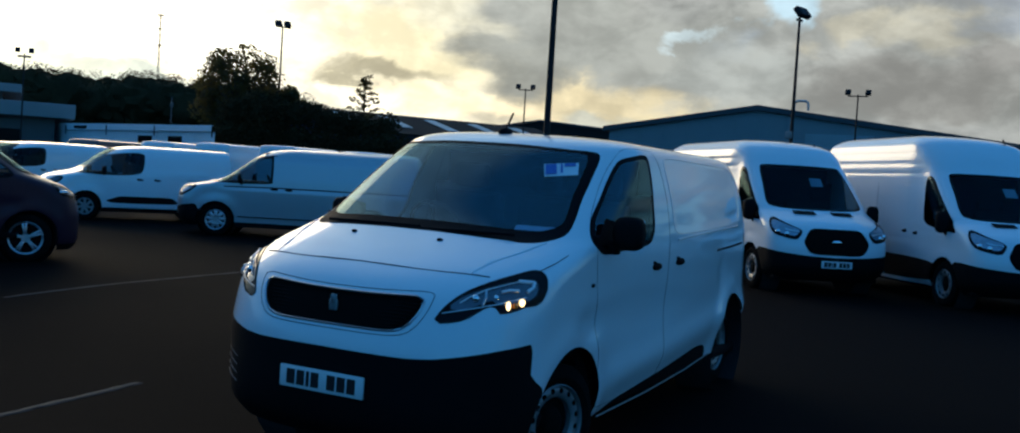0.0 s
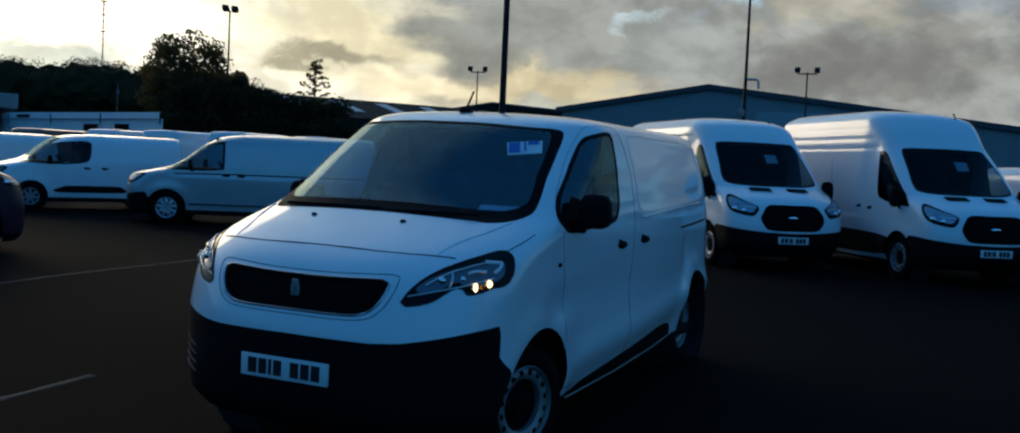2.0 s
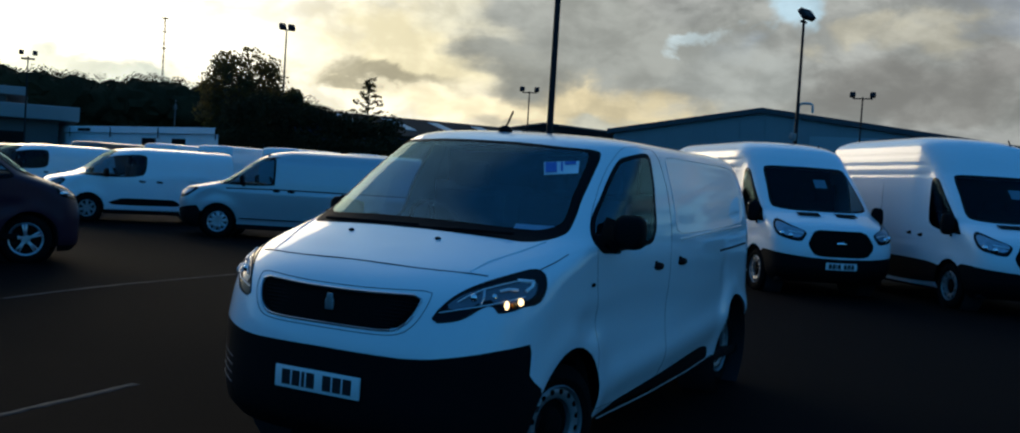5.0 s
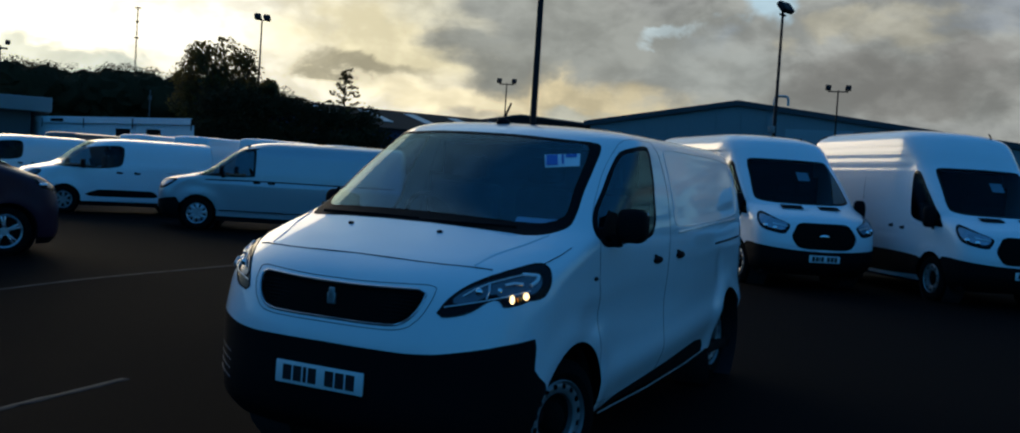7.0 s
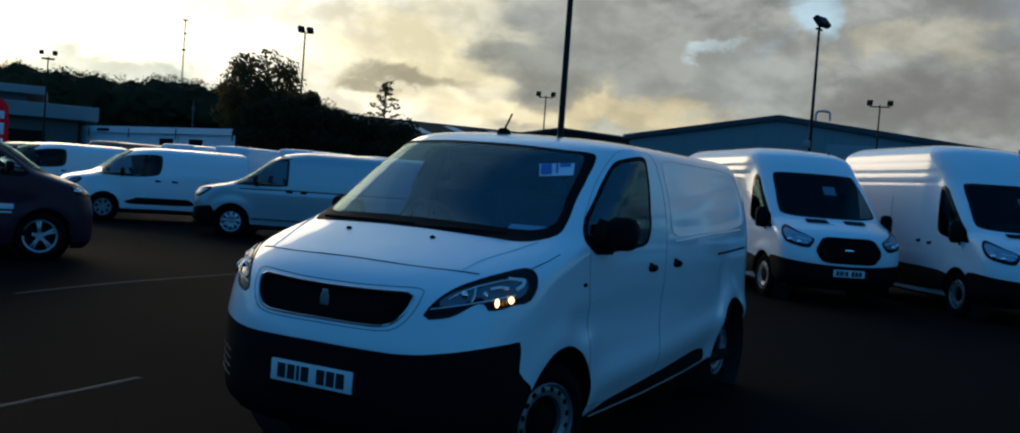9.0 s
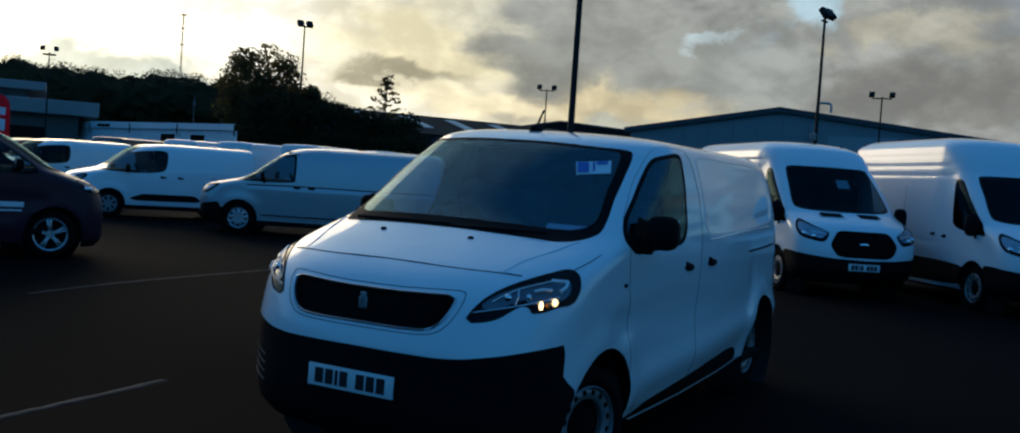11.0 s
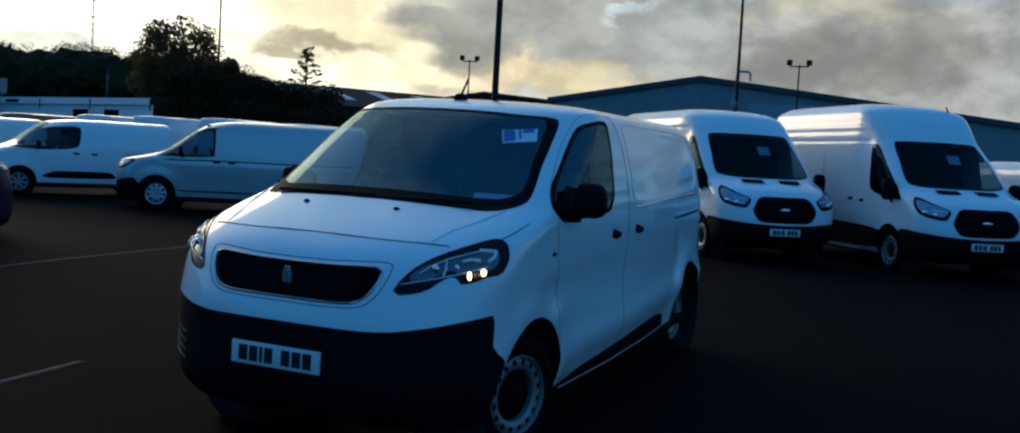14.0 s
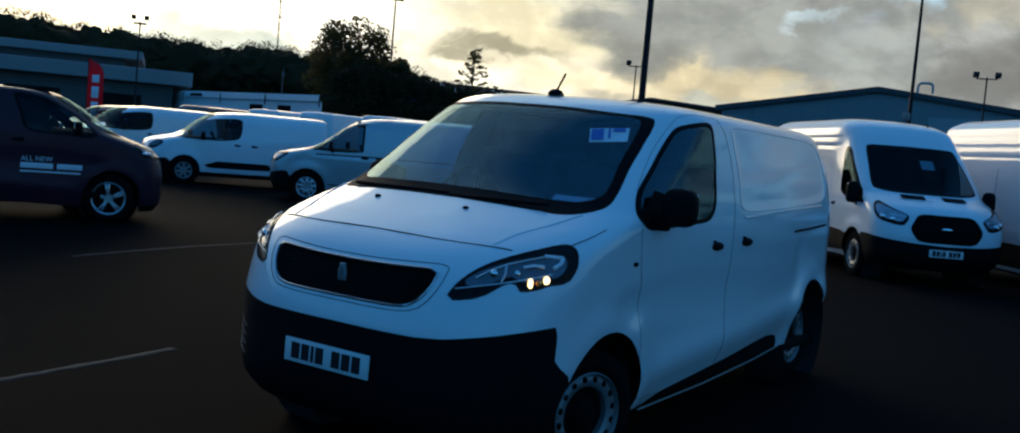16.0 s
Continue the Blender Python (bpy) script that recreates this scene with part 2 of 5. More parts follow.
PLASTIC = material("black_plastic", (0.006, 0.006, 0.007), 0.7, vary=0.15, scale=8, bump=0.15, bump_scale=400, spec=0.06)
VOID = material("grille_black", (0.004, 0.004, 0.004), 0.9, vary=0.2, scale=20, spec=0.08)
GLOSSB = material("gloss_black", (0.005, 0.005, 0.006), 0.15, vary=0.1, scale=8, spec=0.12)
RUBBER = material("tyre_rubber", (0.007, 0.007, 0.007), 0.9, vary=0.25, scale=15, bump=0.3, bump_scale=120, spec=0.02)
STEEL = material("painted_steel_rim", (0.26, 0.26, 0.26), 0.45, metal=0.5, vary=0.15, scale=12)
ALLOY = material("alloy_rim", (0.50, 0.50, 0.52), 0.3, metal=0.8, vary=0.1, scale=12)
CHROME = material("chrome", (0.75, 0.76, 0.78), 0.12, metal=1.0, vary=0.03, scale=10)
SATIN = material("satin_metal", (0.55, 0.56, 0.58), 0.3, metal=0.9, vary=0.05, scale=10)
GLASS = glass_material("vehicle_glass", (0.38, 0.50, 0.55), sheen=0.016)
SCREEN = glass_material("tinted_windscreen", (0.36, 0.55, 0.67), sheen=0.11, sheen_tint=(0.62, 0.90, 1.0))
LENS = glass_material("lamp_lens", (0.85, 0.88, 0.9))
CABIN = material("cabin_trim", (0.006, 0.006, 0.007), 0.8, vary=0.2, scale=8, bump=0.2, bump_scale=200, spec=0.06)
SEATM = material("seat_cloth", (0.012, 0.012, 0.014), 0.9, vary=0.25, scale=10, bump=0.3, bump_scale=300, spec=0.06)
PLATEW = material("number_plate_white", (0.72, 0.72, 0.70), 0.4, vary=0.04, scale=10)
INK = material("plate_ink", (0.012, 0.012, 0.014), 0.4, vary=0.1, scale=30)
PAPER = material("paper", (0.75, 0.76, 0.78), 0.7, vary=0.05, scale=12)
BLUEP = material("blue_print", (0.03, 0.13, 0.42), 0.5, vary=0.1, scale=30)
AMBER = material("amber_lens", (0.55, 0.18, 0.02), 0.2, vary=0.1, scale=30)
LAMPIN = material("lamp_bowl", (0.14, 0.147, 0.165), 0.18, metal=0.6, vary=0.3, scale=25)
LAMPCLEAR = material("clear_lamp_bowl", (0.34, 0.37, 0.42), 0.25, metal=0.6, vary=0.4, scale=18)
LAMPON = emitter("lit_lamp", (1.0, 0.72, 0.34), 3.4)
SEAM = material("panel_gap", (0.01, 0.01, 0.012), 0.9, vary=0.1, scale=20)
MASTM = material("mast_steel", (0.022, 0.021, 0.022), 0.6, vary=0.25, scale=5, spec=0.12)
BARK = material("bark", (0.05, 0.04, 0.03), 0.9, vary=0.35, scale=8, bump=0.8, bump_scale=30)


def leaf_material(name, colour, through_colour, share):
    """Leaves that let some of the low light through."""
    m = material(name, colour, 0.7, vary=0.45, scale=0.8, fine=0.2, bump_scale=6)
    nt = m.node_tree
    tl, mx = nt.nodes.new("ShaderNodeBsdfTranslucent"), nt.nodes.new("ShaderNodeMixShader")
    tl.inputs[0].default_value = (*through_colour, 1)
    mx.inputs[0].default_value = share
    nt.links.new(nt.nodes["Principled BSDF"].outputs[0], mx.inputs[1])
    nt.links.new(tl.outputs[0], mx.inputs[2])
    nt.links.new(mx.outputs[0], nt.nodes["Material Output"].inputs[0])
    return m


LEAF = leaf_material("leaves", (0.035, 0.034, 0.012), (0.16, 0.12, 0.03), 0.55)
WOODS = material("far_woods", (0.050, 0.033, 0.015), 0.85, vary=0.5, scale=0.25, fine=0.3, bump_scale=2, spec=0.03)
CLAD = material("grey_blue_cladding", (0.24, 0.25, 0.25), 0.55, vary=0.08, scale=0.6, fine=0.08, bump_scale=8)
CLADL = material("pale_cladding", (0.28, 0.25, 0.235), 0.6, vary=0.1, scale=0.8)
DOORP = material("pale_roller_door", (0.33, 0.345, 0.35), 0.6, vary=0.08, scale=0.8)
ROOFD = material("dark_roof_sheet", (0.03, 0.027, 0.024), 0.8, vary=0.25, scale=0.8, bump=0.2, bump_scale=20, spec=0.04)
ROOFE = material("roof_edge_trim", (0.08, 0.085, 0.09), 0.6, vary=0.1, scale=2, spec=0.1)
BLUEW = material("dark_blue_cladding", (0.015, 0.035, 0.09), 0.6, vary=0.15, scale=0.8)
SKYL = material("rooflight_sheet", (0.45, 0.45, 0.42), 0.5, vary=0.15, scale=2)
CABINW = material("site_cabin_white", (0.80, 0.80, 0.80), 0.6, vary=0.08, scale=1.2)
BRICK = material("dim_brown_wall", (0.12, 0.10, 0.09), 0.8, vary=0.2, scale=1.5)
FLAGR = material("red_flag_cloth", (0.55, 0.02, 0.035), 0.8, vary=0.15, scale=4)
PAINTL = material("worn_line_paint", (0.0115, 0.0103, 0.0107), 0.9, vary=0.8, scale=9, fine=0.5, bump_scale=60)


def asphalt():
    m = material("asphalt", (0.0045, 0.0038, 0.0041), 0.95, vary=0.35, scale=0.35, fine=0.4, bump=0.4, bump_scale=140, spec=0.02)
    return m


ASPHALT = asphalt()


# ---- mesh helpers ----
def part(name, bm, mat, parent=None, label="", smooth=True, clean=False):
    """Links a bmesh as one mesh object under a thing or a part."""
    me = bpy.data.meshes.new(name)
    bm.to_mesh(me)
    bm.free()
    if smooth:
        me.shade_smooth()
        me.set_sharp_from_angle(angle=radians(38))
    for mm in mat if isinstance(mat, (list, tuple)) else (mat,):
        me.materials.append(mm)
    ob = new(name, me)
    if parent is not None:
        ob.parent = parent
    if label:
        ob["label"] = label
    return ob


def box(bm, lo, hi, bevel=0.0, m=None):
    """A box with rounded edges between two corners."""
    lo, hi = Vector(lo), Vector(hi)
    made = bmesh.ops.create_cube(bm, size=1.0, matrix=Matrix.Translation((lo + hi) / 2) @ Matrix.Diagonal((*(hi - lo), 1)))
    vs = made["verts"]
    if bevel:
        es = list({e for v in vs for e in v.link_edges})
        r = bmesh.ops.bevel(bm, geom=es, offset=bevel, segments=2, affect="EDGES", profile=0.5)
        vs = list({v for f in r["faces"] for v in f.verts} | {v for v in vs if v.is_valid})
    if m is not None:
        bmesh.ops.transform(bm, matrix=m, verts=vs)
    return vs


def cyl(bm, a, b, r1, r2=None, seg=12, caps=True):
    """A tapered round bar from a to b."""
    a, b = Vector(a), Vector(b)
    d = b - a
    m = Matrix.Translation((a + b) / 2) @ d.to_track_quat("Z", "Y").to_matrix().to_4x4()
    return bmesh.ops.create_cone(bm, cap_ends=caps, segments=seg, radius1=r1, radius2=r1 if r2 is None else r2, depth=d.length, matrix=m)["verts"]


def bar(bm, a, b, r, seg=5):
    """A thin open bar between two points."""
    d = (b - a).normalized()
    u = d.orthogonal().normalized()
    w = d.cross(u)
    ring = [(u * math.cos(2 * math.pi * k / seg) + w * math.sin(2 * math.pi * k / seg)) * r for k in range(seg)]
    p, q = [bm.verts.new(a - d * r * 0.3 + o) for o in ring], [bm.verts.new(b + d * r * 0.3 + o) for o in ring]
    for k in range(seg):
        bm.faces.new((p[k], p[(k + 1) % seg], q[(k + 1) % seg], q[k]))


def lathe(bm, prof, seg=40, axis="x"):
    """Turns a profile of (along, radius) round the x axis."""
    rings = []
    for s, r in prof:
        rings.append([bm.verts.new((s, r * math.cos(2 * math.pi * k / seg), r * math.sin(2 * math.pi * k / seg))) for k in range(seg)])
    for p, q in zip(rings, rings[1:]):
        for k in range(seg):
            bm.faces.new((p[k], p[(k + 1) % seg], q[(k + 1) % seg], q[k]))
    return rings


def pchip(xs, ys, q):
    """A smooth curve through points that does not overshoot."""
    xs, ys = np.asarray(xs, float), np.asarray(ys, float)
    h, dl = np.diff(xs), np.diff(ys) / np.diff(xs)
    d = np.zeros(len(xs))
    d[0], d[-1] = dl[0], dl[-1]
    for i in range(1, len(xs) - 1):
        if dl[i - 1] * dl[i] > 0:
            w1, w2 = 2 * h[i] + h[i - 1], h[i] + 2 * h[i - 1]
            d[i] = (w1 + w2) / (w1 / dl[i - 1] + w2 / dl[i])
    k = np.clip(np.searchsorted(xs, q) - 1, 0, len(h) - 1)
    t = (np.asarray(q) - xs[k]) / h[k]
    return (2 * t**3 - 3 * t**2 + 1) * ys[k] + (t**3 - 2 * t**2 + t) * h[k] * d[k] + (3 * t**2 - 2 * t**3) * ys[k + 1] + (t**3 - t**2) * h[k] * d[k + 1]


def rounded(points, steps=6, sharp=False):
    """A closed outline through points, smooth unless sharp."""
    p = np.array(points, float)
    if sharp:
        return p
    out = []
    n = len(p)
    for i in range(n):
        a, b, c, d = p[i - 1], p[i], p[(i + 1) % n], p[(i + 2) % n]
        for s in np.linspace(0, 1, steps, endpoint=False):
            out.append(0.5 * (2 * b + (c - a) * s + (2 * a - 5 * b + 4 * c - d) * s**2 + (3 * b - a - 3 * c + d) * s**3))
    return np.array(out)


def signed(poly, q):
    """Distance from points to an outline, negative inside."""
    a, b = poly, np.roll(poly, -1, 0)
    ab = b - a
    rel = q[:, None] - a[None]
    t = np.clip((rel * ab).sum(-1) / np.maximum((ab**2).sum(-1), 1e-12), 0, 1)
    dist = np.sqrt(((rel - t[..., None] * ab) ** 2).sum(-1)).min(1)
    y, x = q[:, 1:2], q[:, :1]
    crosses = (a[:, 1] > y) != (b[:, 1] > y)
    with np.errstate(divide="ignore", invalid="ignore"):
        at = a[:, 0] + (y - a[:, 1]) / (b[:, 1] - a[:, 1]) * ab[:, 0]
    inside = (crosses & (x < at)).sum(1) % 2 == 1
    return np.where(inside, -dist, dist)


def carve(bm, layer, value, field, where, only=None):
    """Cuts the surface along field = 0 and marks the faces inside with value. where: which vertices count, from places and normals."""
    bm.normal_update()
    bm.verts.ensure_lookup_table()
    bm.verts.index_update()
    co = np.array([v.co for v in bm.verts])
    no = np.array([v.normal for v in bm.verts])
    ok = where(co, no)
    f = np.full(len(co), 1.0)
    if ok.any():
        f[ok] = field(co[ok])
    f[np.abs(f) < 4e-4] = 0.0
    val = {v: f[v.index] for v in bm.verts}
    good = {v: bool(ok[v.index]) for v in bm.verts}
    zero = {v for v in bm.verts if good[v] and val[v] == 0.0}
    for ed in list(bm.edges):
        p, q = ed.verts
        if good[p] and good[q] and val[p] * val[q] < 0:
            if only is not None and not any(fc[layer] in only for fc in ed.link_faces):
                continue
            t = val[p] / (val[p] - val[q])
            _, nv = bmesh.utils.edge_split(ed, p, t)
            val[nv], good[nv] = 0.0, True
            zero.add(nv)
    for fc in list(bm.faces):
        zs = [v for v in fc.verts if v in zero]
        if len(zs) < 2:
            continue
        signs = [val[v] for v in fc.verts]
        if min(signs) >= 0 or max(signs) <= 0:
            continue
        for i in range(len(zs) - 1):
            done = False
            for j in range(i + 1, len(zs)):
                if zs[i] in fc.verts and zs[j] in fc.verts and not any(zs[j] in ed.verts for ed in zs[i].link_edges if fc in ed.link_faces):
                    try:
                        bmesh.utils.face_split(fc, zs[i], zs[j])
                        done = True
                    except ValueError:
                        pass
                    break
            if done:
                break
    for fc in bm.faces:
        if only is not None and fc[layer] not in only:
            continue
        if all(good.get(v, False) for v in fc.verts):
            if sum(val[v] for v in fc.verts) < 0 and max(val[v] for v in fc.verts) < 2e-3:
                fc[layer] = value


def mirrored(poly):
    """Closes an outline of the half x >= 0 with its mirror image."""
    p = [tuple(q) for q in poly]
    return p + [(-x, z) for x, z in reversed(p) if abs(x) > 1e-6]


# ---- vehicles ----
def axles(spec):
    return ((spec["axle_f"], spec["hub_z"] + spec.get("front_drop", 0.0)), (spec["axle_r"], spec["hub_z"]))


def shell(spec, nr=80, nf=26, ns=46, nb=8):
    """The outer skin of a vehicle, nose at the origin, tail towards +y, as rings of plan outlines from sill to roof."""
    k = np.array(spec["knots"], float)  # z, nose y, half width, bow length, bow power, tail y, tail bow
    s = np.r_[0, np.cumsum(np.sqrt(np.diff(k[:, 0]) ** 2 + np.diff(k[:, 1]) ** 2 + np.diff(k[:, 2]) ** 2))]
    q = np.linspace(0, s[-1], nr)
    cols = [pchip(s, k[:, c], q) for c in range(7)]
    bm = bmesh.new()
    th = np.linspace(0, math.pi / 2, nf)
    tb = np.linspace(math.pi / 2, 0, nb)
    rings = []
    box_side = spec.get("box_side")  # heights and half widths of the load box, where it starts, its grooves
    for z, yf, w, bl, n, yr, lr in zip(*cols):
        w = max(w, 0.004)
        fx, fy = w * np.sin(th) ** (2 / n), yf + bl * (1 - np.cos(th) ** (2 / n))
        sy = np.linspace(yf + bl, yr - lr, ns + 2)[1:-1]
        # the flank is barrelled a little along its length
        rx, ry = w * np.sin(tb) ** 0.75, yr - lr * (1 - np.cos(tb) ** 0.75)
        half = list(zip(fx, fy)) + [(w, y) for y in sy] + list(zip(rx, ry))
        loop = half + [(-x, y) for x, y in reversed(half[1:-1])]
        if box_side:
            hz, hw, y0, grooves = box_side
            wide = np.interp(z, hz, hw) if z < hz[-1] else w
            wide -= sum(0.012 * math.exp(-(((z - g) / 0.020) ** 2)) for g in grooves)
            loop = [(x * (1 + (wide / w - 1) * min(1.0, max(0.0, (y - y0) / 0.35))), y) for x, y in loop]
        rings.append([bm.verts.new((x, y, z)) for x, y in loop])
    m = len(rings[0])
    for a, b in zip(rings, rings[1:]):
        for i in range(m):
            bm.faces.new((a[i], a[(i + 1) % m], b[(i + 1) % m], b[i]))
    tp = spec.get("taper")
    if tp:
        for v in bm.verts:
            if v.co.y > tp[0]:
                v.co.x *= 1 - tp[2] * ((v.co.y - tp[0]) / (tp[1] - tp[0])) ** 1.6
    if "swage" in spec:
        cz, hz, depth, rise = spec["swage"]
        for v in bm.verts:
            if abs(v.co.x) > 0.6 and v.co.y > 1.3:
                v.co.x += math.copysign(depth * math.exp(-(((v.co.z - cz - rise * (v.co.y - 2.4)) / hz) ** 2)) * min(1.0, (v.co.y - 1.3) / 0.3), v.co.x)
    for y, hz in axles(spec):
        r = spec["arch"]
        for v in bm.verts:
            d = math.hypot(v.co.y - y, v.co.z - hz)
            if abs(v.co.x) > 0.6 and v.co.z < 1.2:
                v.co.x += math.copysign(spec.get("flare", 0.02) * math.exp(-(((d - r - 0.03) / 0.09) ** 2)), v.co.x)
    if "recess" in spec:
        poly = rounded(spec["recess"], 6)
        vs = [v for v in bm.verts if abs(v.co.x) > 0.6 and v.co.y > 2.3]
        for v, d in zip(vs, signed(poly, np.array([(v.co.y, v.co.z) for v in vs]))):
            v.co.x -= math.copysign(0.006 * min(1.0, max(0.0, -d / 0.05)), v.co.x)
    for cy, cz, ry_, rz_, depth in spec.get("dents", ()):
        for v in bm.verts:
            if abs(v.co.x) > 0.6:
                d = math.hypot((v.co.y - cy) / ry_, (v.co.z - cz) / rz_)
                v.co.x -= math.copysign(depth * math.exp(-(d**4)), v.co.x)
    bmesh.ops.remove_doubles(bm, verts=bm.verts, dist=0.0005)
    bmesh.ops.recalc_face_normals(bm, faces=bm.faces)
    return bm


def front_only(co, no):
    return (no[:, 1] < -0.10) & (co[:, 1] < 2.4)


def side_only(sign):
    def ok(co, no):
        return (co[:, 0] * sign > 0.2) & (no[:, 0] * sign > 0.12)
    return ok


def wrap_only(sign):
    def ok(co, no):
        return (co[:, 0] * sign > 0.1) & (co[:, 1] < 1.6) & ((no[:, 1] < -0.02) | (no[:, 0] * sign > 0.3))
    return ok


def seam_tubes(bm_src, layer, value, radius):
    """Thin bars along the border of a marked region."""
    out = bmesh.new()
    for ed in bm_src.edges:
        vals = {f[layer] for f in ed.link_faces}
        if value in vals and len(vals) > 1:
            a, b = (v.co + v.normal * radius * 0.25 for v in ed.verts)
            if (a - b).length > 1e-4:
                bar(out, a, b, radius)
    return out


def split_parts(bm, layer, value):
    out = bm.copy()
    lay = out.faces.layers.int["part"]
    bmesh.ops.delete(out, geom=[f for f in out.faces if f[lay] != value], context="FACES")
    return out


def wheel_set(kind):
    """Tyre and rim meshes round the x axis, outer face towards +x."""
    R, W = kind["r"], kind.get("w", 0.215)
    rr = R - kind.get("wall", 0.118)
    tyre = bmesh.new()
    lathe(tyre, [(-W / 2 + 0.02, rr), (-W / 2, rr + 0.03), (-W / 2, R - 0.04), (-W / 2 + 0.03, R), (W / 2 - 0.03, R), (W / 2 - 0.006, R - 0.03), (W / 2 + 0.004, R - 0.07), (W / 2 - 0.004, rr + 0.02), (W / 2 - 0.02, rr - 0.004)], 48)
    rim = bmesh.new()
    cap = bmesh.new()
    f0 = W / 2 - 0.012
    if kind["style"] == "steel":
        lathe(rim, [(f0, rr), (f0 + 0.006, rr - 0.006), (f0 - 0.004, rr - 0.012), (f0 - 0.02, rr - 0.016)], 48)
        lay = rim.faces.layers.int.new("part")
        g = kind.get("ring", 1.0)  # how wide the pierced ring is
        face = [(0.02, 0.016), (0.012, 0.024), (0.008, 0.036), (0.006, 0.05), (0.008, 0.064), (0.010, 0.078), (0.014, 0.094), (0.02, 0.104), (0.05, 0.108)]
        lathe(rim, [(f0 - a, rr - 0.016 - (c - 0.016) * g) for a, c in face], 96)
        nh = kind.get("holes", 16)
        for i in range(nh):
            an = 2 * math.pi * (i + 0.5) / nh
            c = np.array((math.cos(an), math.sin(an))) * (rr - 0.016 - 0.030 * g)
            carve(rim, lay, 1, lambda q, c=c: np.hypot(q[:, 1] - c[0], q[:, 2] - c[1]) - kind.get("hole_r", 0.021), lambda co, no: co[:, 0] > f0 - 0.019)
        bmesh.ops.delete(rim, geom=[f for f in rim.faces if f[lay] == 1], context="FACES")
        lathe(cap, [(f0 - 0.05, rr - 0.02), (f0 - 0.052, rr - 0.10), (f0 - 0.052, 0.09), (f0 - 0.02, 0.07), (f0 - 0.012, 0.05), (f0 - 0.01, 0.002)], 40)
        mats = (STEEL, VOID)
    else:
        lathe(rim, [(f0 - 0.03, rr - 0.03), (f0 - 0.004, rr - 0.024), (f0 + 0.006, rr - 0.008), (f0, rr)], 48)
        ns = kind.get("spokes", 5)
        for i in range(ns):
            for off in kind.get("twin", (0.0,)):
                an = 2 * math.pi * (i + off) / ns
                m = Matrix.Rotation(an, 4, "X")
                w = kind.get("spoke_w", 0.03)
                box(rim, (f0 - 0.035, -w / 2, 0.03), (f0 - 0.004, w / 2, rr - 0.02), 0.006, m)
        cyl(rim, (f0 - 0.03, 0, 0), (f0 + 0.0, 0, 0), 0.065, 0.055, 20)
        lathe(cap, [(f0 - 0.075, rr - 0.012), (f0 - 0.08, 0.1), (f0 - 0.08, 0.002)], 32)
        mats = (kind.get("mat", ALLOY), PLASTIC)
    return (tyre, RUBBER), (rim, mats[0]), (cap, mats[1])


def text_bars(bm, x0, z0, widths, height, y, thick=0.003, gap=0.3, along="x", at=0.0):
    """Plain upright bars in a row, in place of writing."""
    x = x0
    for w in widths:
        if w > 0:
            box(bm, (x, y - thick, z0), (x + w, y, z0 + height))
        x += abs(w)


def number_plate(root, x, y, z, parent_label=""):
    b = bmesh.new()
    box(b, (-0.26 + x, y - 0.012, z - 0.0555), (0.26 + x, y, z + 0.0555), 0.003)
    plate = part("number_plate", b, PLATEW, root, "white number plate with dark bars")
    xx = x - 0.215
    for wdt in (0.052, 0.048, 0.018, 0.048, None, 0.05, 0.05, 0.05):
        if wdt is None:
            xx += 0.04
            continue
        b = bmesh.new()
        box(b, (xx, y - 0.0145, z - 0.038), (xx + wdt, y - 0.011, z + 0.038))
        part("plate_bar", b, INK, plate, smooth=False)
        xx += wdt + 0.012
    return plate


def tidy(bm, layer):
    """Gives specks cut off from their region back to the region round them."""
    seen = set()
    for f0 in bm.faces:
        if f0 in seen:
            continue
        v, stack, isle = f0[layer], [f0], []
        seen.add(f0)
        while stack:
            f = stack.pop()
            isle.append(f)
            for ed in f.edges:
                for g in ed.link_faces:
                    if g not in seen and g[layer] == v:
                        seen.add(g)
                        stack.append(g)
        if sum(f.calc_area() for f in isle) < 0.0015:
            around = [g[layer] for f in isle for ed in f.edges for g in ed.link_faces if g[layer] != v]
            if around:
                w = max(set(around), key=around.count)
                for f in isle:
                    f[layer] = w


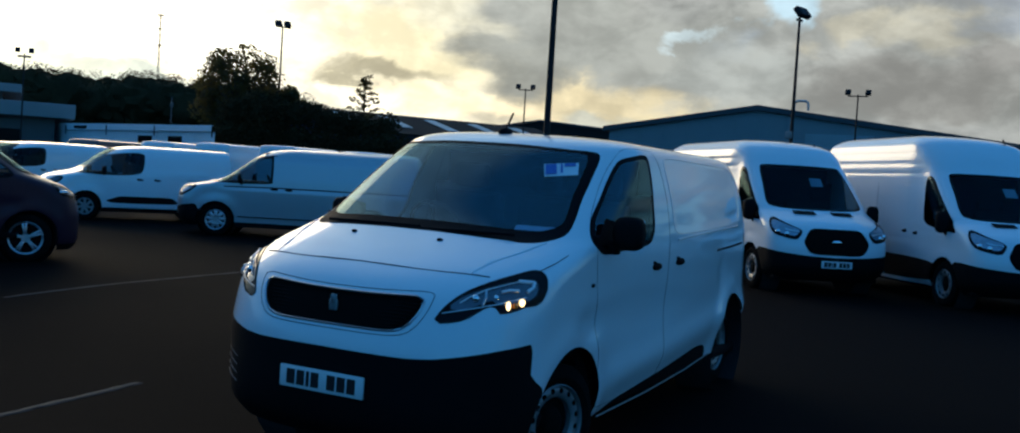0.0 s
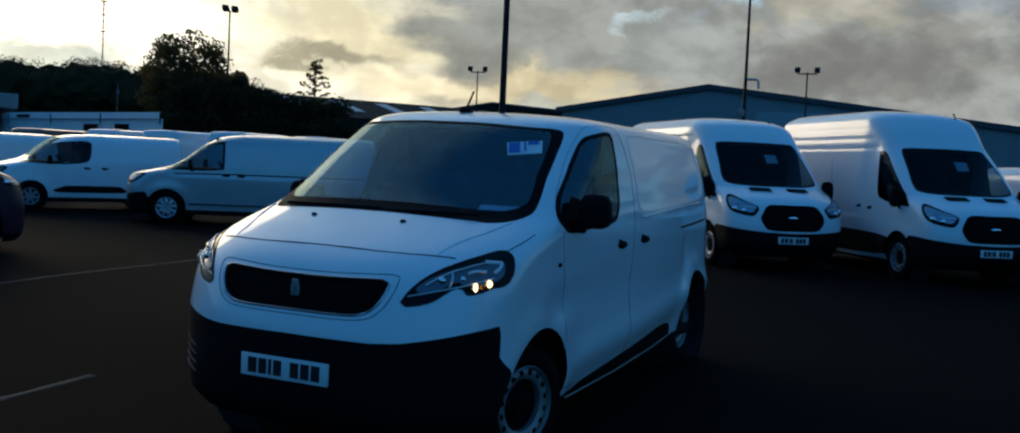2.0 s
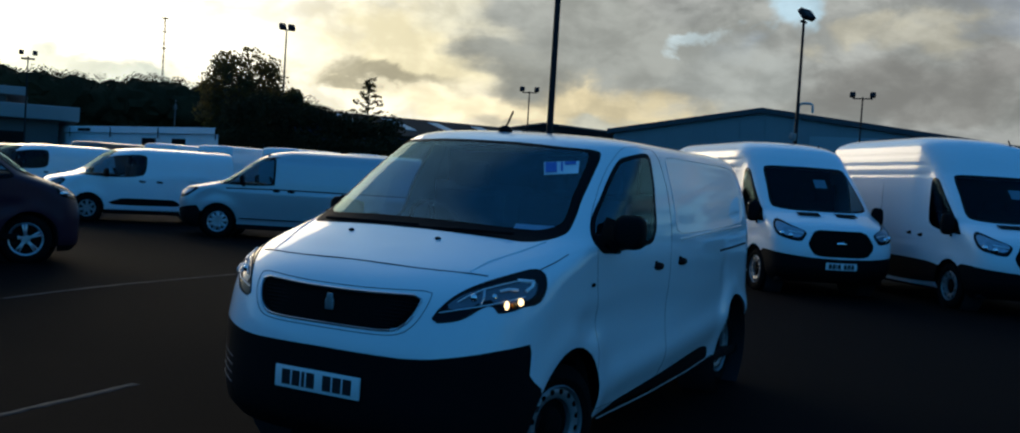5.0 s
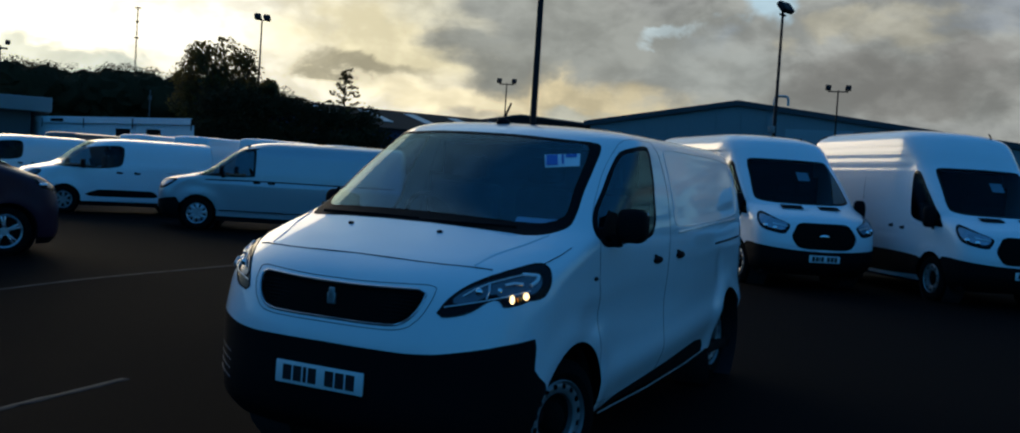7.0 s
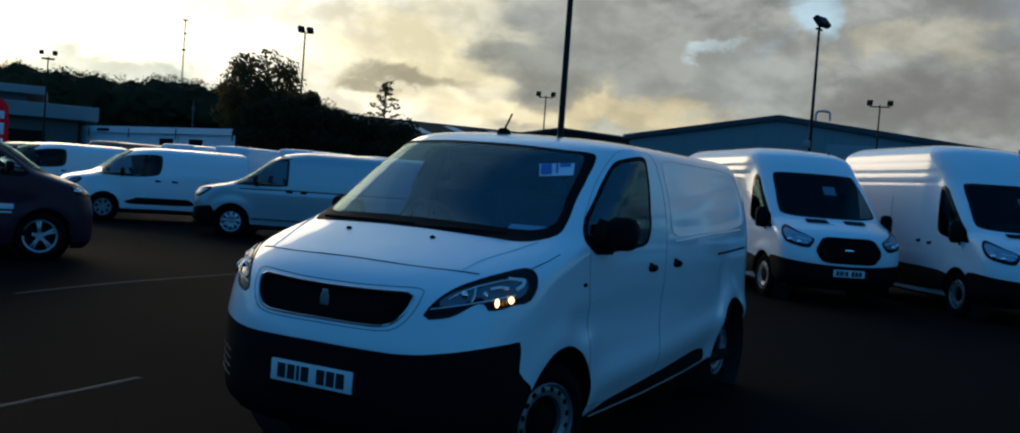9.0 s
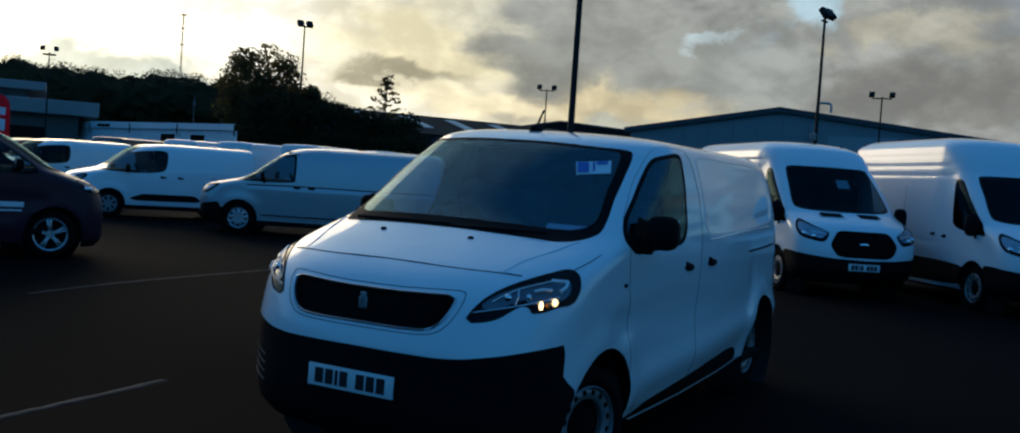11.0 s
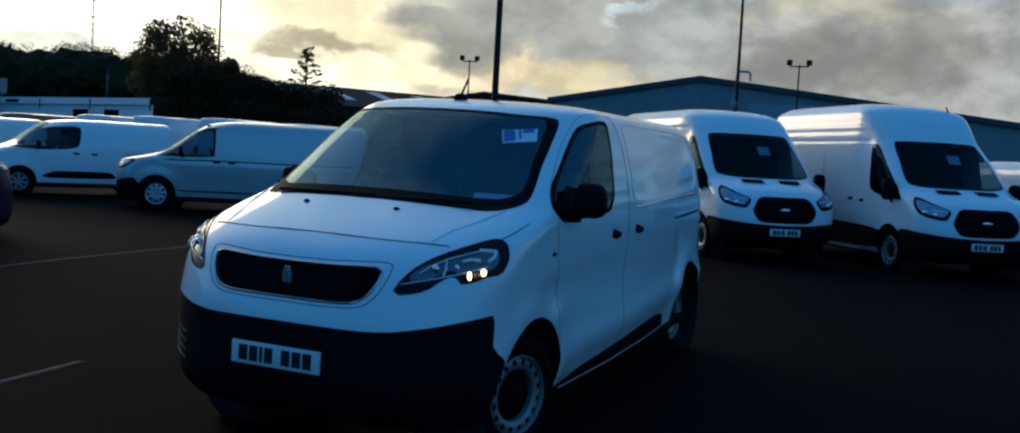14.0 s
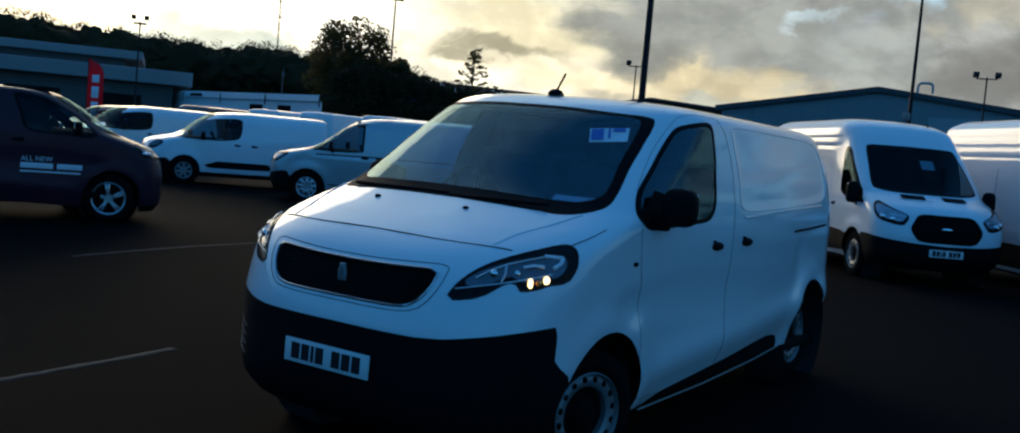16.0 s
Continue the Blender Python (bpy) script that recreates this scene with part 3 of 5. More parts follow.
def vehicle(name, spec, m, label, category="van", detail=True):
    root = new(name)
    root.empty_display_size = 0.3
    tagged(root, label, category, spec.get("group", ""))
    paint = spec["paint"]
    bm = shell(spec, *spec.get("grid", (70, 22, 40, 6)))
    lay = bm.faces.layers.int.new("part")
    kinds = {}

    def mark(value, pname, mat, field, where, seam=0.0, lab="", only=(0,), seam_mat=SEAM):
        carve(bm, lay, value, field, where, only)
        kinds[value] = (pname, mat, seam, lab, seam_mat)

    def in_front(poly, sharp=False, steps=6):
        p = rounded(mirrored(poly), steps, sharp)
        return lambda co: signed(p, co[:, [0, 2]])

    def in_side(poly, sharp=False):
        p = rounded(poly, 6, sharp)
        return lambda co: signed(p, co[:, [1, 2]])

    def in_wrap(poly, sharp=False):
        p = rounded(poly, 6, sharp)
        return lambda co: signed(p, np.c_[np.abs(co[:, 0]) + co[:, 1], co[:, 2]])

    # wheel openings
    for wy, wz in axles(spec):
        for sg in (1, -1):
            carve(bm, lay, 99, lambda co, wy=wy, wz=wz: np.hypot(co[:, 1] - wy, np.maximum(co[:, 2] - wz, (co[:, 2] - wz) * 0.2)) - spec["arch"], side_only(sg), (0,))
    if "keel" in spec:
        y0, z0, k0 = spec["keel"]
        carve(bm, lay, 99, lambda co: co[:, 2] - (z0 + k0 * (co[:, 1] - y0)), lambda co, no: co[:, 1] > 1.25, (0,))
    # windscreen, its black border first
    mark(1, "windscreen_border", spec.get("border_mat", GLOSSB), in_front(spec["screen"]), front_only, 0.0)
    sc = np.array(spec["screen"], float)
    cen = np.array((0, sc[:, 1].mean()))
    inner = [(x * spec.get("glass_kx", 0.955), cen[1] + (z - cen[1]) * spec.get("glass_kz", 0.90) + spec.get("glass_dz", 0.012)) for x, z in sc]
    mark(2, "windscreen", spec.get("screen_mat", GLASS), in_front(inner), front_only, 0.0, "dark tinted windscreen", (1,))
    val = 3
    for sg in (1, -1):
        if "door" in spec:
            mark(val, "front_door", paint, in_side(spec["door"]), side_only(sg), 0.0013, "")
            dv = val
            val += 1
        else:
            dv = 0
        mark(val, "side_window", spec.get("border_mat", GLOSSB), in_side(spec["window"]), side_only(sg), 0.0, "", (0, dv))
        w = np.array(spec["window"], float)
        c = w.mean(0)
        mark(val + 1, "window_glass", spec.get("screen_mat", GLASS), in_side([tuple(c + (p - c) * 0.91) for p in w]), side_only(sg), 0.0, "dark tinted side window", (val,))
        val += 2
        if "panel" in spec:
            mark(val, "side_panel", paint, in_side(spec["panel"]), side_only(sg), 0.003, "", (0,), paint)
            pv = val
            val += 1
        else:
            pv = 0
        for pl in spec.get("trim", ()):
            mark(val, "sill_trim", PLASTIC, in_side(pl), side_only(sg), 0.0, "black plastic side trim", (0, dv, pv))
            val += 1
        mark(val, "headlight_housing", GLOSSB, in_wrap(spec["headlight"]), wrap_only(sg), 0.004, "")
        hv = val
        h = np.array(spec["headlight"], float)
        c = h.mean(0)
        mark(val + 1, "headlight_reflector", spec.get("lamp_mat", LAMPIN), in_wrap([tuple(c + (p - c) * np.array(spec.get("lamp_scale", (0.82, 0.62))) + np.array((-0.01, 0.012))) for p in h]), wrap_only(sg), 0.0, "dark glossy lamp bowl", (hv,))
        val += 2
    # bumper
    if "bumper" in spec:
        bx, bz, cut_y = spec["bumper"]
        carve(bm, lay, 60, lambda co: np.maximum(co[:, 2] - np.interp(np.abs(co[:, 0]) + co[:, 1], bx, bz), co[:, 1] - cut_y - 1.5 * np.clip(0.56 - co[:, 2], 0, 0.08)), lambda co, no: co[:, 1] < 1.3, (0,))
        kinds[60] = ("front_bumper", PLASTIC, 0.0, "unpainted black plastic bumper", SEAM)
    if "surround" in spec:
        mark(64, "grille_surround", paint, in_front(spec["surround"]), front_only, 0.002, "", (0, 60))
    mark(61, "grille", VOID, in_front(spec["grille"]), front_only, spec.get("grille_edge", 0.006), "black grille", (0, 60, 64), spec.get("grille_mat", SATIN))
    if "hood" in spec:
        mark(62, "hood", paint, in_front(spec["hood"]), front_only, 0.0, "", (0,))
    if "lower" in spec:
        mark(63, "sill", PLASTIC, lambda co: co[:, 2] - spec["lower"], lambda co, no: co[:, 1] > 0.6, 0.0, "black lower sill", (0,))
    if "door" in spec:
        tidy(bm, lay)
    bm.normal_update()
    parts = {}
    body_b = split_parts(bm, lay, 0)
    parts[0] = part("body", body_b, paint, root)
    for v, (pname, mat, seam, lab, smat) in kinds.items():
        sub = split_parts(bm, lay, v)
        if not len(sub.faces):
            sub.free()
            continue
        if pname == "grille":
            bmesh.ops.translate(sub, verts=sub.verts, vec=(0, 0.02, 0))
        host = root
        if pname == "windscreen":
            host = parts.get(1, root)
        if pname in ("window_glass", "headlight_reflector"):
            host = parts.get(v - 1, root)
        ob = part(pname, sub, mat, host, lab)
        if mat in (GLASS, SCREEN):
            ob.visible_shadow = False
        parts[v] = ob
        if seam:
            part("edge_trim" if pname in ("grille", "headlight_housing") else "panel_gap", seam_tubes(bm, lay, v, seam), smat, ob)
    bm.free()
    # underside and wheel wells
    b = bmesh.new()
    w0 = spec["knots"][3][2]
    tail = spec["knots"][2][5]
    box(b, (-w0 + 0.12, 0.35, 0.22), (w0 - 0.12, tail - 0.12, 0.30), 0.02)
    part("underbody", b, PLASTIC, root)
    for wy, wz in axles(spec):
        for sg in (1, -1):
            b = bmesh.new()
            lathe(b, [(sg * (w0 - 0.06), spec["arch"] - 0.004), (sg * (w0 - 0.36), spec["arch"] + 0.02), (sg * (w0 - 0.37), 0.01)], 32)
            bmesh.ops.translate(b, verts=b.verts, vec=(0, wy, wz))
            part("wheel_well", b, SEAM, root)
    # wheels
    meshes = None
    for wy, wz in axles(spec):
        for sg in (1, -1):
            wh = new("wheel")
            wh.parent = root
            wh.matrix_basis = pose(sg * spec["track"] * (1 if wy < 2 else spec.get("track_r", 1.0)), wy, wz, 0, 0, (0 if sg > 0 else 180) + (spec.get("steer", 0) if wy < 2 else 0))
            if meshes is None:
                meshes = []
                for pname, (b, mat) in zip(("tyre", "rim", "hub_cap"), wheel_set(spec["wheel"])):
                    ob = part(pname, b, mat, wh)
                    meshes.append((pname, ob.data))
            else:
                for pname, me in meshes:
                    new(pname, me).parent = wh
    # door mirrors
    for sg in (1, -1):
        mx, my, mz = spec["mirror"]
        sx, sy, sz = spec.get("mirror_size", (0.20, 0.13, 0.21))
        if sg < 0 and "far_mirror" in spec:
            mx, my, mz, sx, sz = spec["far_mirror"]
        b = bmesh.new()
        bmesh.ops.create_uvsphere(b, u_segments=18, v_segments=12, radius=1.0)
        for v in b.verts:
            c = v.co
            v.co = Vector([math.copysign(abs(t) ** 0.62, t) for t in c])
            if v.co.y > 0.45:
                v.co.y = 0.45
        bmesh.ops.transform(b, matrix=Matrix.Translation((sg * (mx + sx / 2), my, mz)) @ Matrix.Diagonal((sx / 2, sy / 2, sz / 2, 1)), verts=b.verts)
        box(b, (sg * (mx - 0.12) if sg > 0 else sg * (mx + 0.03), my - 0.03, mz - sz / 2 - 0.03), (sg * (mx + 0.03) if sg > 0 else sg * (mx - 0.12), my + 0.04, mz - sz / 2 + 0.05), 0.01)
        mo = part("door_mirror", b, spec.get("mirror_mat", PLASTIC), root, "black plastic door mirror")
        b = bmesh.new()
        box(b, (sg * mx + (0.015 if sg > 0 else -sx + 0.015), my + sy * 0.225, mz - sz * 0.40), (sg * mx + (sx - 0.015 if sg > 0 else -0.015), my + sy * 0.225 + 0.006, mz + sz * 0.40), 0.004)
        part("mirror_glass", b, CHROME, mo)
    # handles
    for hy, hz in spec.get("handles", ()):
        for sg in (1, -1):
            b = bmesh.new()
            bmesh.ops.create_uvsphere(b, u_segments=16, v_segments=10, radius=1.0, matrix=Matrix.Diagonal((0.026, 0.085, 0.026, 1)))
            box(b, (-0.012, -0.07, 0.018), (0.012, -0.03, 0.036), 0.006)
            bmesh.ops.translate(b, verts=b.verts, vec=(sg * spec["handle_x"], hy, hz))
            part("door_handle", b, PLASTIC, root, "black door handle")
    for y0, y1, z0, z1 in spec.get("rails", ()):
        for sg in (1, -1):
            b = bmesh.new()
            cyl(b, (sg * (spec["handle_x"] + 0.002), y0, z0), (sg * (spec["handle_x"] - 0.004), y1, z1), 0.008, seg=6)
            part("door_rail", b, SEAM, root, "dark sliding door rail")
    number_plate(root, *spec["plate"])
    if spec.get("badge"):
        b = bmesh.new()
        bx_, by_, bz_, br = spec["badge"]
        for a_, s_ in ((0.0, 1.0), (0.5, 0.7)):
            box(b, (bx_ - br * s_ * 0.5, by_ - 0.012, bz_ - br * (0.9 - a_)), (bx_ + br * s_ * 0.5, by_, bz_ + br * (0.2 + a_)), 0.006)
        part("badge", b, STEEL, root, "plain chrome badge shape")
    interior(root, spec)
    if detail:
        for fn in spec.get("extras", ()):
            fn(root, spec)
    root.matrix_basis = m
    return root


def interior(root, spec):
    """Dashboard, seats, wheel and bulkhead, seen dimly through the glass."""
    dy, dz, hw, back, top = spec["cab"]  # dash front y, dash top z, half width, bulkhead y, bulkhead top
    b = bmesh.new()
    vs = box(b, (-hw + 0.04, dy, dz - 0.45), (hw - 0.04, dy + 0.62, dz), 0.05)
    part("dashboard", b, CABIN, root)
    b = bmesh.new()
    box(b, (-hw + 0.03, back, 0.35), (hw - 0.03, back + 0.03, top - 0.22), 0.01)
    box(b, (-hw + 0.13, back, top - 0.24), (hw - 0.13, back + 0.03, top), 0.01)
    part("bulkhead", b, CABIN, root)
    b = bmesh.new()
    box(b, (-hw, dy + 0.1, 0.32), (hw, back, 0.40), 0.01)
    part("cab_floor", b, CABIN, root)
    # headlining and door linings
    b = bmesh.new()
    box(b, (-hw * 0.72, dy + 0.75, top + 0.015), (hw * 0.72, back + 0.02, top + 0.03), 0.004)
    part("headlining", b, CABIN, root)
    for sg in (1, -1):
        b = bmesh.new()
        box(b, (sg * (hw - 0.02) - 0.01, dy + 0.28, 0.34), (sg * (hw - 0.02) + 0.01, back, dz - 0.06), 0.004)
        part("door_lining", b, CABIN, root)
    for sx, wd in ((-hw * 0.52, 0.50), (hw * 0.40, 0.80)):
        seat = new("seat")
        seat.parent = root
        b = bmesh.new()
        box(b, (sx - wd / 2, back - 0.62, 0.62), (sx + wd / 2, back - 0.08, 0.78), 0.05)
        part("seat_cushion", b, SEATM, seat)
        b = bmesh.new()
        box(b, (sx - wd / 2, back - 0.20, 0.74), (sx + wd / 2, back - 0.06, dz + 0.22), 0.05)
        part("backrest", b, SEATM, seat)
        for hx in (sx,) if wd < 0.6 else (sx - 0.2, sx + 0.2):
            b = bmesh.new()
            box(b, (hx - 0.13, back - 0.18, dz + 0.25), (hx + 0.13, back - 0.08, dz + 0.42), 0.04)
            part("headrest", b, SEATM, seat)
    b = bmesh.new()
    prof = 28
    c = Vector((-hw * 0.52, dy + 0.78, dz - 0.03))
    t = Matrix.Translation(c) @ Matrix.Rotation(radians(-62), 4, "X")
    ring = [t @ Vector((0.19 * math.cos(2 * math.pi * i / prof), 0.19 * math.sin(2 * math.pi * i / prof), 0)) for i in range(prof)]
    for i in range(prof):
        cyl(b, ring[i], ring[(i + 1) % prof], 0.016, seg=7, caps=False)
    for an in (0, math.pi, -math.pi / 2):
        cyl(b, c, t @ Vector((0.19 * math.cos(an), 0.19 * math.sin(an), 0)), 0.02, 0.014, seg=7)
    part("steering_wheel", b, PLASTIC, root)


MEDIUM = dict(
    knots=[
        (0.16, 0.125, 0.85, 0.54, 2.9, 4.85, 0.40), (0.26, 0.035, 0.902, 0.59, 2.8, 4.90, 0.42), (0.42, 0.0, 0.935, 0.62, 2.55, 4.93, 0.42),
        (0.62, 0.0, 0.950, 0.62, 2.5, 4.95, 0.42), (0.78, 0.03, 0.955, 0.62, 2.5, 4.95, 0.42), (0.90, 0.07, 0.957, 0.62, 2.5, 4.95, 0.42),
        (0.97, 0.12, 0.955, 0.62, 2.5, 4.95, 0.42), (1.04, 0.22, 0.955, 0.63, 2.5, 4.94, 0.42), (1.12, 0.41, 0.953, 0.64, 2.5, 4.94, 0.42),
        (1.19, 0.60, 0.950, 0.66, 2.4, 4.93, 0.42), (1.24, 0.73, 0.945, 0.70, 2.4, 4.93, 0.42), (1.31, 0.85, 0.935, 0.72, 2.4, 4.92, 0.42),
        (1.50, 1.10, 0.895, 0.74, 2.4, 4.89, 0.42), (1.64, 1.29, 0.850, 0.74, 2.4, 4.85, 0.44), (1.74, 1.45, 0.810, 0.70, 2.4, 4.80, 0.46),
        (1.79, 1.57, 0.775, 0.66, 2.4, 4.75, 0.48), (1.825, 1.72, 0.69, 0.60, 2.3, 4.68, 0.50), (1.85, 1.98, 0.48, 0.50, 2.2, 4.55, 0.45),
        (1.862, 2.3, 0.22, 0.40, 2.2, 4.35, 0.35), (1.866, 2.55, 0.0, 0.30, 2.2, 4.2, 0.3)],
    axle_f=0.945, axle_r=4.16, hub_z=0.325, front_drop=-0.085, arch=0.425, track=0.80, track_r=0.885, taper=(2.4, 4.9, 0.13), paint=WHITE, screen_mat=SCREEN, border_mat=PLASTIC, glass_kx=0.935, glass_kz=0.86, glass_dz=0.026, grid=(100, 36, 64, 10),
    wheel=dict(r=0.325, style="steel", holes=16, wall=0.108, ring=0.66, hole_r=0.017), steer=-16,
    screen=[(0, 1.229), (0.13, 1.229), (0.341, 1.224), (0.578, 1.214), (0.68, 1.207), (0.759, 1.218), (0.812, 1.256), (0.804, 1.33), (0.776, 1.441), (0.75, 1.574), (0.71, 1.715), (0.66, 1.745), (0.534, 1.75), (0.26, 1.762), (0, 1.764)],
    window=[(1.251, 1.327), (1.17, 1.225), (1.20, 1.185), (1.295, 1.155), (1.562, 1.169), (1.983, 1.194), (2.076, 1.236), (2.125, 1.306), (2.148, 1.447), (2.205, 1.625), (2.235, 1.735), (2.20, 1.755), (2.10, 1.752), (1.888, 1.722), (1.779, 1.69), (1.596, 1.582), (1.431, 1.463)],
    door=[(1.31, 0.34), (1.42, 0.26), (2.25, 0.27), (2.36, 0.36), (2.39, 1.0), (2.41, 1.6), (2.37, 1.768), (2.25, 1.789), (1.925, 1.774), (1.636, 1.632), (1.40, 1.46), (1.20, 1.25), (1.20, 1.0), (1.235, 0.85), (1.28, 0.5)],
    panel=[(2.50, 1.40), (2.50, 1.32), (2.60, 1.26), (3.2, 1.27), (4.1, 1.31), (4.42, 1.36), (4.46, 1.5), (4.40, 1.66), (4.2, 1.74), (3.2, 1.755), (2.6, 1.75), (2.51, 1.68)],
    recess=[(2.50, 1.40), (2.50, 1.32), (2.60, 1.26), (3.2, 1.27), (4.1, 1.31), (4.42, 1.36), (4.46, 1.5), (4.40, 1.66), (4.2, 1.74), (3.2, 1.755), (2.6, 1.75), (2.51, 1.68)],
    trim=[[(1.55, 0.195), (2.0, 0.217), (3.4, 0.285), (3.56, 0.30), (3.50, 0.385), (3.35, 0.415), (3.1, 0.41), (2.4, 0.335), (1.85, 0.275), (1.68, 0.25)]],
    headlight=[(0.677, 0.83), (0.772, 0.913), (0.898, 0.973), (1.058, 1.018), (1.273, 1.06), (1.455, 1.086), (1.527, 1.068), (1.534, 1.026), (1.512, 0.976), (1.443, 0.927), (1.323, 0.915), (1.227, 0.894), (1.115, 0.885), (1.091, 0.918), (1.008, 0.904), (0.886, 0.85), (0.749, 0.825)],
    bumper=([0, 0.5, 0.66, 0.88, 1.14, 1.38, 2], [0.642, 0.638, 0.646, 0.672, 0.705, 0.729, 0.73], 0.468),
    grille=[(0, 0.757), (0.245, 0.757), (0.362, 0.762), (0.425, 0.784), (0.466, 0.829), (0.491, 0.889), (0.492, 0.93), (0.47, 0.938), (0.2, 0.930), (0, 0.928)],
    surround=[(0, 0.735), (0.25, 0.735), (0.385, 0.742), (0.455, 0.768), (0.50, 0.822), (0.528, 0.89), (0.53, 0.952), (0.50, 0.962), (0.2, 0.950), (0, 0.948)], keel=(1.40, 0.198, 0.0485),
    hood=[(0, 1.064), (0.35, 1.06), (0.6, 1.055), (0.74, 1.05), (0.83, 1.075), (0.86, 1.12), (0.855, 1.2), (0.80, 1.208), (0.69, 1.195), (0.5, 1.208), (0.2, 1.217), (0, 1.218)],
    mirror=(0.97, 1.37, 1.283), mirror_size=(0.18, 0.15, 0.195), far_mirror=(0.95, 1.46, 1.27, 0.12, 0.15), swage=(0.48, 0.11, 0.032, 0.075), dents=[(1.95, 0.80, 0.75, 0.13, 0.012), (1.14, 0.75, 0.17, 0.10, -0.016), (3.80, 0.93, 0.10, 0.12, -0.010)],
    handles=[(2.168, 1.052), (2.625, 1.068)], handle_x=0.952, rails=[],
    plate=(0, 0.0, 0.4645), badge=(0, 0.062, 0.868, 0.052), cab=(0.95, 1.22, 0.86, 2.30, 1.72),
)
LARGE = dict(
    knots=[
        (0.26, 0.16, 0.92, 0.5, 2.8, 5.88, 0.15), (0.36, 0.06, 0.98, 0.5, 2.9, 5.92, 0.15), (0.50, 0.0, 1.01, 0.55, 3.0, 5.94, 0.15), (0.70, 0.0, 1.02, 0.55, 3.0, 5.95, 0.15),
        (0.90, 0.03, 1.025, 0.55, 3.0, 5.96, 0.15), (1.05, 0.09, 1.025, 0.55, 2.9, 5.96, 0.15), (1.14, 0.19, 1.02, 0.55, 2.8, 5.96, 0.15), (1.21, 0.36, 1.02, 0.55, 2.8, 5.96, 0.15),
        (1.28, 0.57, 1.015, 0.52, 2.8, 5.96, 0.15), (1.33, 0.70, 1.01, 0.48, 2.8, 5.96, 0.15), (1.44, 0.84, 1.00, 0.46, 2.9, 5.96, 0.15), (1.75, 1.17, 0.97, 0.44, 2.9, 5.95, 0.15),
        (2.00, 1.46, 0.935, 0.42, 2.9, 5.94, 0.15), (2.10, 1.56, 0.92, 0.42, 2.8, 5.93, 0.16), (2.28, 1.74, 0.90, 0.44, 2.7, 5.90, 0.18), (2.40, 1.93, 0.85, 0.46, 2.6, 5.86, 0.20),
        (2.49, 2.28, 0.70, 0.46, 2.4, 5.7, 0.25), (2.53, 2.75, 0.38, 0.45, 2.2, 5.5, 0.3), (2.54, 3.1, 0.0, 0.4, 2.2, 5.2, 0.3)],
    axle_f=1.02, axle_r=4.77, hub_z=0.345, arch=0.42, track=0.90, paint=WHITE,
    wheel=dict(r=0.345, style="steel", holes=10, hole_r=0.022),
    screen=[(0, 1.345), (0.5, 1.35), (0.76, 1.38), (0.83, 1.45), (0.79, 1.75), (0.735, 2.02), (0.66, 2.075), (0.4, 2.085), (0, 2.09)], glass_kz=0.95,
    window=[(0.74, 1.15), (1.0, 1.16), (1.41, 1.20), (1.70, 1.27), (1.78, 1.40), (1.83, 1.66), (1.88, 1.94), (1.82, 2.02), (1.69, 1.98), (1.46, 1.78), (1.06, 1.42), (0.80, 1.22)],
    trim=[[(1.46, 0.36), (4.3, 0.36), (4.3, 0.66), (1.46, 0.66)]],
    headlight=[(0.69, 1.03), (0.70, 0.92), (0.77, 0.88), (1.03, 0.91), (1.26, 0.965), (1.40, 1.08), (1.46, 1.195), (1.38, 1.205), (1.02, 1.12)],
    bumper=([0, 0.5, 1.0, 1.5, 2.4], [0.62, 0.635, 0.67, 0.71, 0.72], 0.75),
    grille=[(0, 0.66), (0.37, 0.665), (0.47, 0.71), (0.545, 0.84), (0.50, 0.95), (0.43, 1.045), (0.36, 1.065), (0, 1.065)], grille_edge=0.004, grille_mat=PLASTIC,
    mirror=(1.0, 1.02, 1.30), mirror_size=(0.20, 0.16, 0.34), handles=[(1.98, 1.08), (2.35, 1.10)], handle_x=1.02,
    plate=(0, -0.004, 0.51), badge=None, cab=(0.95, 1.27, 0.93, 2.15, 2.05), lower=0.27, lamp_mat=LAMPCLEAR, lamp_scale=(0.88, 0.74),
)
LARGE["grid"] = (120, 22, 40, 6)
LARGE["box_side"] = ([0.3, 0.9, 1.3, 1.75, 1.95, 2.10, 2.22, 2.30, 2.40], [0.99, 1.025, 1.02, 1.008, 0.998, 0.989, 0.978, 0.955, 0.87], 1.95, (0.98, 2.02, 2.16, 2.28))
LARGE_TALL = dict(LARGE)
LARGE_TALL["box_side"] = ([0.3, 0.9, 1.3, 1.75, 2.00, 2.20, 2.40, 2.55, 2.62], [0.99, 1.025, 1.02, 1.008, 1.000, 0.987, 0.970, 0.935, 0.87], 1.95, (0.98, 2.06, 2.22, 2.40))
LARGE_TALL["knots"] = LARGE["knots"][:14] + [(2.40, 1.80, 0.905, 0.44, 2.7, 5.90, 0.18), (2.60, 2.05, 0.86, 0.46, 2.6, 5.86, 0.20), (2.70, 2.40, 0.70, 0.46, 2.4, 5.7, 0.25), (2.745, 2.85, 0.38, 0.45, 2.2, 5.5, 0.3), (2.755, 3.2, 0.0, 0.4, 2.2, 5.2, 0.3)]
